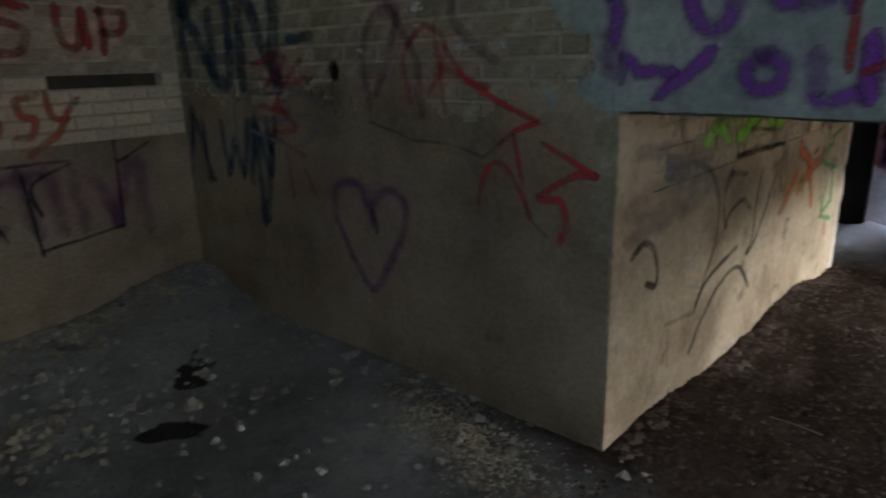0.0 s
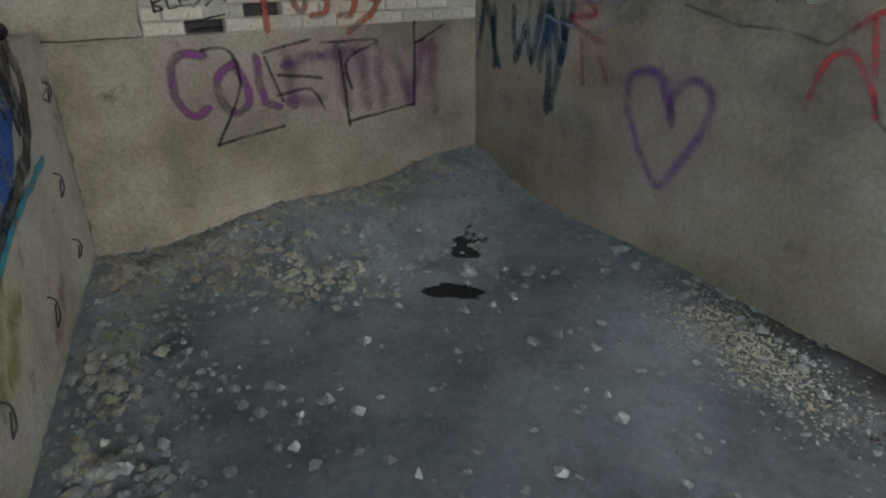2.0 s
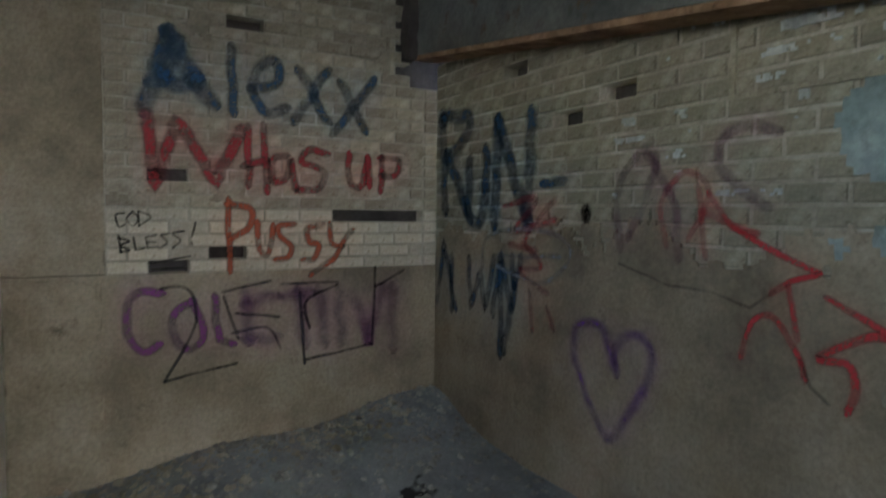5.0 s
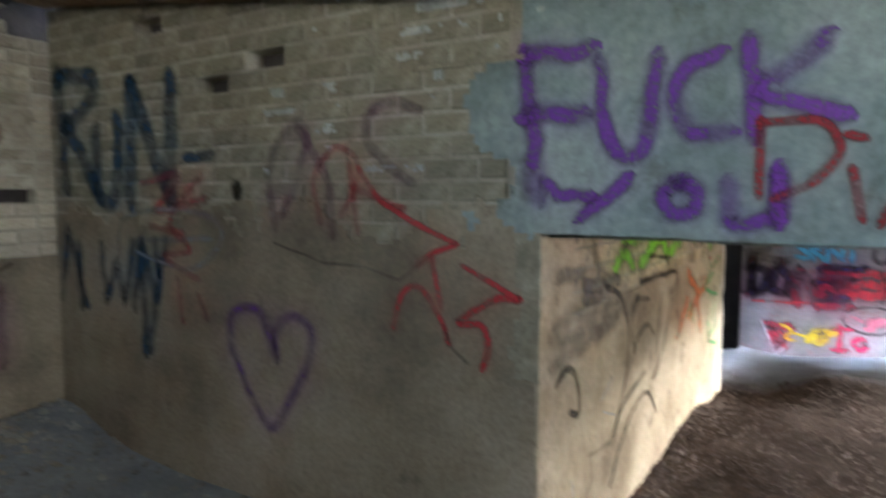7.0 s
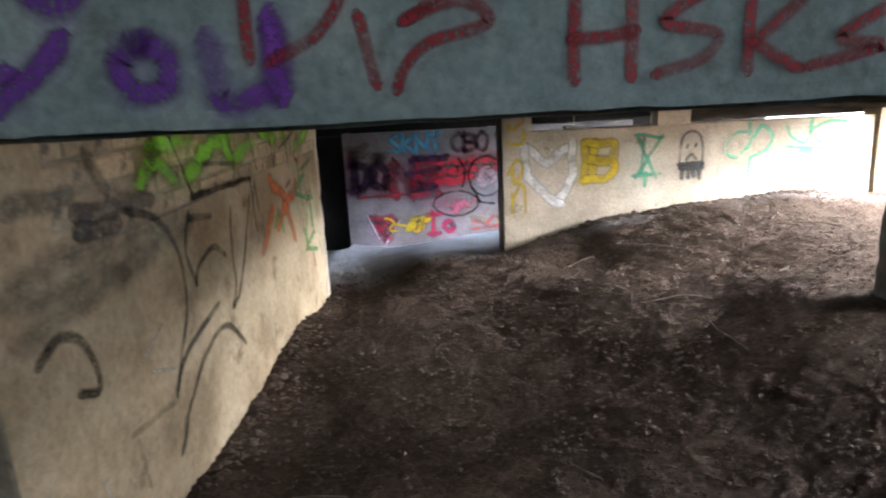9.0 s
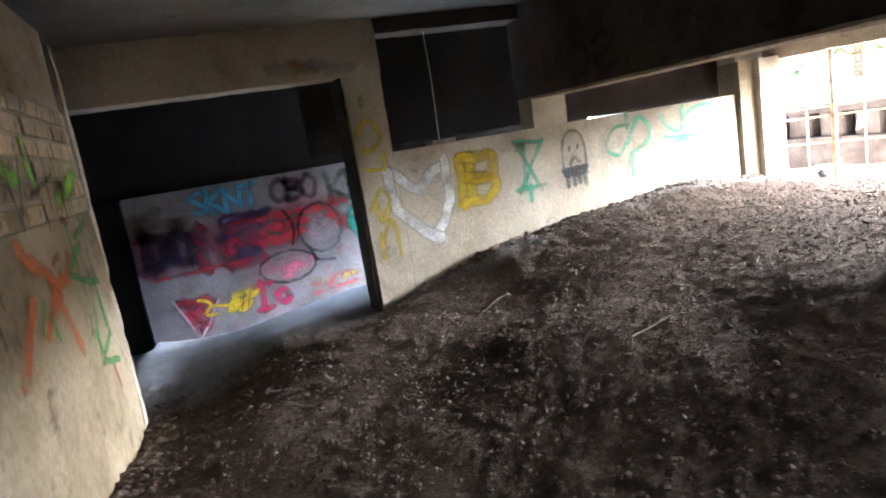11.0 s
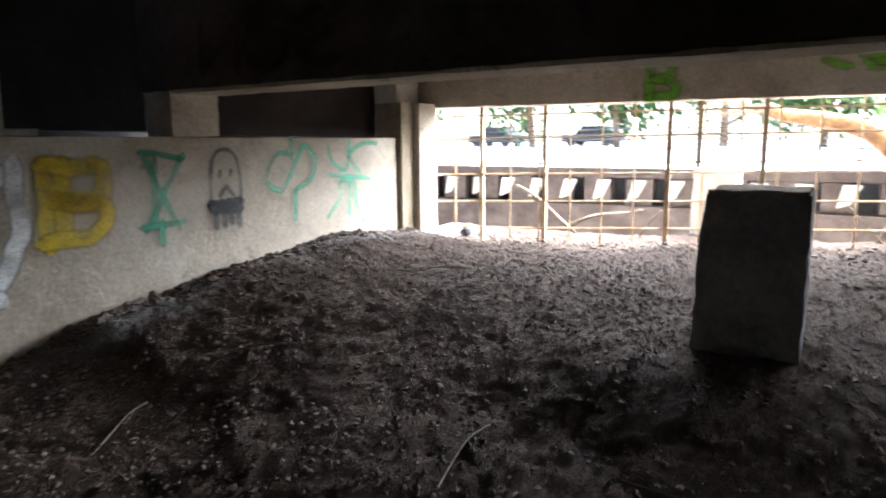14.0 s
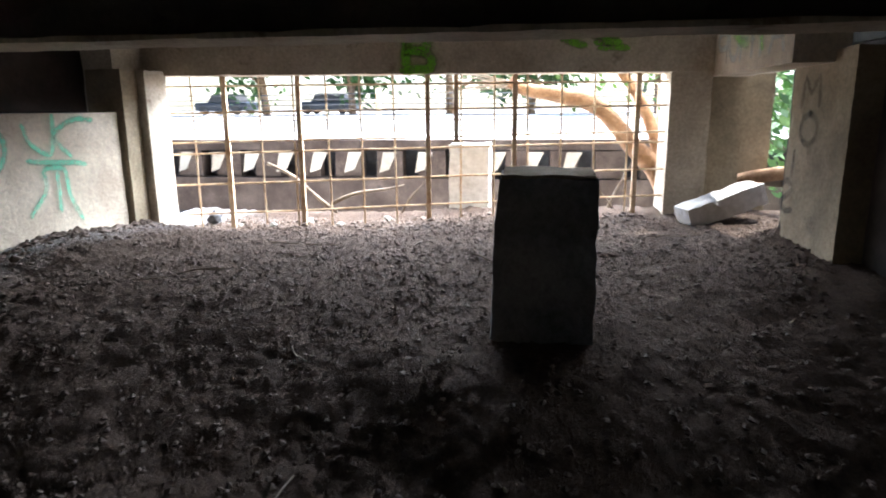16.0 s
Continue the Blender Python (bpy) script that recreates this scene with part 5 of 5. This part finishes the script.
slab_bm = rough_box(-0.26, 0.26, -0.1, 0.1, -0.07, 0.07, 0.04, 0.02, pose(8.25, 0.56, 0.55, 0, -18, -75))
tagged(link("fallen_slab", slab_bm, PAVING), "pale sunlit broken slab leaning by the column", "slab")
log((9.1, 0.5, 0.52), (8.2, -0.3, 0.85), 0.05, 0.04, BARK, "grey-brown fallen log leaning by the pier")
log((9.3, 0.6, 0.5), (8.3, -0.25, 0.72), 0.03, 0.025, TWIG, "thin dry branch leaning by the pier")
for la, lb, lr in (((8.75, 3.75, 0.75), (8.7, 3.2, 0.42), 0.018), ((8.72, 3.3, 0.42), (8.8, 2.7, 0.62), 0.012), ((8.7, 1.25, 0.3), (8.85, 1.0, 0.85), 0.012), ((8.7, 1.1, 0.32), (8.8, 1.35, 0.7), 0.009), ((8.75, 2.75, 0.3), (8.8, 2.5, 0.7), 0.008)):
    log(la, lb, lr, lr * 0.6, TWIG, "dry branch leaning behind the window grille")
for k, (wx, wy, wr) in enumerate(((8.35, 3.3, 0.06), (8.3, 3.05, 0.05), (8.25, 3.75, 0.05), (8.45, 2.75, 0.05), (8.4, 1.7, 0.05), (8.2, 3.5, 0.04))):
    tagged(link("stone", rock(wr, 60 + k, 0.6), RUBBLE), "pale broken stone on the dirt by the window", "stone", "stones by the window").matrix_basis = pose(wx, wy, ground_z(wx, wy) + wr * 0.1, 0, 0, k * 50)
# plain lump added for an unidentified black thing
tagged(link("black_lump", rock(0.09, 71, 0.8), PLASTIC_AND_VOID), "unidentified black lump lying at the foot of the window", "scrap").matrix_basis = pose(8.3, 3.98, ground_z(8.3, 3.98) + 0.03, 0, 0, 20)
bush = tagged(new("shrub"), "bright green leafy shrub outside the side opening", "shrub")
bm = bmesh.new()
rng = random.Random(9)
for k in range(7):
    leaf_cloud(bm, Vector((10.6 + rng.uniform(-.4, .4), -1.2 + rng.uniform(-.8, .8), 0.4 + k * 0.2)), 0.6, 160, 0.07, rng)
part("crown", bm, LEAF, bush)
bm = bmesh.new()
add_tube(bm, [Vector((10.6, -1.2, -0.5)), Vector((10.62, -1.2, 0.4)), Vector((10.55, -1.1, 1.4))], [0.04, 0.03, 0.015], 7)
part("stem", bm, BARK, bush)


# ---- loose things ----
STONES = [(1.226, -0.76, .07), (1.62, -0.1, .07), (0.06, -1.06, .05), (0.85, -1.75, .05), (1.9, -2.35, .06), (2.2, -2.3, .06), (1.8, -2.5, .07), (0.45, -1.55, .05), (0.55, -1.2, .06), (1.45, -0.55, .04), (0.9, -1.9, .05),
          (2.3, -2.55, .08), (2.5, -2.2, .07), (1.3, -2.45, .06), (0.35, -2.2, .06), (1.75, -.3, .05), (2.0, -.9, .04)]
for k, (x, y, r) in enumerate(STONES):
    ob = link("stone", rock(r, k, 0.55), RUBBLE)
    ob.matrix_basis = pose(x, y, ground_z(x, y) + r * 0.12, 0, 0, k * 67)
    tagged(ob, "pale grey broken stone lying in ash dust", "stone", "stones on the ash floor")


def scatter(name, label, spots, material, smin, smax, seed):
    """Many small fragments as one mesh."""
    rng = random.Random(seed)
    vs, fs = [], []
    for x, y in spots(rng):
        r = smin + (smax - smin) * rng.random() ** 2.5
        z = ground_z(x, y) + r * 0.15
        n = len(vs)
        a = rng.random() * 6.3
        for k in range(5):
            b = a + k * 1.2566
            q = r * rng.uniform(0.7, 1.25)
            vs.append((x + q * math.cos(b), y + q * math.sin(b) * 0.8, z + r * rng.uniform(-0.3, 0.28)))
        vs.append((x + r * rng.uniform(-.3, .3), y + r * rng.uniform(-.3, .3), z + r * rng.uniform(0.25, 0.7)))
        vs.append((x + r * rng.uniform(-.3, .3), y + r * rng.uniform(-.3, .3), z - r * 0.6))
        for k in range(5):
            fs += [(n + k, n + (k + 1) % 5, n + 5), (n + (k + 1) % 5, n + k, n + 6)]
    me = bpy.data.meshes.new(name)
    me.from_pydata(vs, [], fs)
    me.materials.append(material)
    tagged(new(name, me), label, "rubble", "", "stuff")


def spots_a(rng):
    for _ in range(10000):
        x = rng.uniform(0, 3.2)
        y = rng.uniform(-2.7, 0)
        near = max(math.exp(-x * 1.5), 0.15 * math.exp(y * 4), 1.2 * math.exp(-(y + 2.7) * 2.5))
        if rng.random() < 0.05 + near:
            yield x, y


def spots_west(rng):
    for _ in range(420):
        k = rng.random()
        yield 0.15 + 0.95 * k + rng.gauss(0, 0.1), -2.25 + 0.95 * k + rng.gauss(0, 0.16)
    for _ in range(420):
        yield 0.03 + abs(rng.gauss(0, 0.22)), rng.uniform(-2.4, -0.3)
    for _ in range(260):
        k = rng.uniform(0.2, 2.3)
        yield k, -2.44 - 0.142 * k + 0.06 + abs(rng.gauss(0, 0.16))


def spots_c(rng):
    for _ in range(34000):
        yield rng.uniform(2.98, 8.4), rng.uniform(-0.4, 4.1)


def spots_edge(rng):
    for _ in range(900):
        x = rng.uniform(4.7, 7.7)
        yield x, 4.14 - abs(rng.gauss(0, 0.05))
    for _ in range(500):
        yield 2.98 + abs(rng.gauss(0, 0.06)), rng.uniform(0, 3.7)
    for _ in range(500):
        yield rng.uniform(8.0, 8.5), rng.uniform(1, 4)


scatter("rubble", "pale grey rubble and plaster crumbs on ash floor", spots_a, RUBBLE, 0.005, 0.036, 1)
scatter("plaster_rubble", "sandy plaster pieces and brick rubble along the wall", spots_west, MORTAR, 0.008, 0.045, 8)
CLOD = surface("brown_clods", (0.06, 0.042, 0.032), (0.095, 0.07, 0.056), (0.14, 0.11, 0.092), (0.16, 0.135, 0.115), 50, 3, 0.62)
scatter("dirt_clods", "dry brown dirt clods and crumbs on the ground", spots_c, CLOD, 0.004, 0.017, 2)
scatter("edge_crumbs", "plaster crumbs along the foot of the walls", spots_edge, CLOD, 0.008, 0.035, 3)


def spots_straw(rng):
    for _ in range(3200):
        a = rng.gauss(0, 0.26)
        yield 2.5 + a, -0.2 - 0.22 * a + rng.gauss(0, 0.09) - 0.12 * rng.random()


STRAW = surface("pale_wood_chips", (0.28, 0.24, 0.17), (0.37, 0.32, 0.23), (0.46, 0.4, 0.3), (0.3, 0.25, 0.18), 60, 6, 0.62)
scatter("wood_chips", "pale wood chips and sawdust strewn by the wall", spots_straw, STRAW, 0.003, 0.0095, 6)


def twigs(count, x0, x1, y0, y1, seed, group):
    rng = random.Random(seed)
    for k in range(count):
        x, y, a, ln = rng.uniform(x0, x1), rng.uniform(y0, y1), rng.uniform(0, 6.3), rng.uniform(0.1, 0.4)
        ctrl = [Vector((x + ln * j / 3 * math.cos(a + 0.06 * j), y + ln * j / 3 * math.sin(a + 0.06 * j), 0)) for j in range(4)]
        for p in ctrl:
            p.z = ground_z(p.x, p.y) + 0.008
        bm = bmesh.new()
        add_tube(bm, curve_points(ctrl, 3), [0.003] * 10, 5)
        tagged(link("twig", bm, TWIG), "thin dry twig lying on the ground", "twig", group)


twigs(6, 0.4, 1.6, -2.4, -1.6, 1, "twigs on the ash floor")
twigs(15, 3.4, 7.8, 0.6, 3.8, 2, "twigs on the dirt")

pipe = bmesh.new()
add_tube(pipe, [ROT_M @ Vector((0.45, -0.06, 1.31)), ROT_M @ Vector((1.4, -0.06, 1.31)), ROT_M @ Vector((2.4, -0.06, 1.31))], [0.04] * 3, 14)
tagged(link("pipe", pipe, PLASTIC_AND_VOID, None, "", True), "dark grey pipe lying along the low wall", "pipe")


def rebar_hook(s, z, lean):
    bm = bmesh.new()
    ctrl = [Vector((s, -0.01, z)), Vector((s + 0.02, 0.03, z - 0.01)), Vector((s + 0.05, 0.04, z - 0.04 - lean)), Vector((s + 0.07, 0.03, z - 0.07 - lean)), Vector((s + 0.05, 0.02, z - 0.08 - lean)), Vector((s + 0.02, 0.025, z - 0.03))]
    add_tube(bm, [ROT_M @ p for p in curve_points(ctrl, 3)], [0.004] * 16, 6)
    tagged(link("rebar_hook", bm, PLASTIC_AND_VOID, None, "", True), "small dark rusted rebar loop sticking out of the wall", "rebar", "rebar loops on the low wall")


for hs, hz, hl in ((0.44, 0.68, 0.02), (0.42, 0.34, 0.0), (1.05, 0.33, 0.03), (1.78, 0.33, 0.02), (0.2, 1.06, 0.0)):
    rebar_hook(hs, hz, hl)
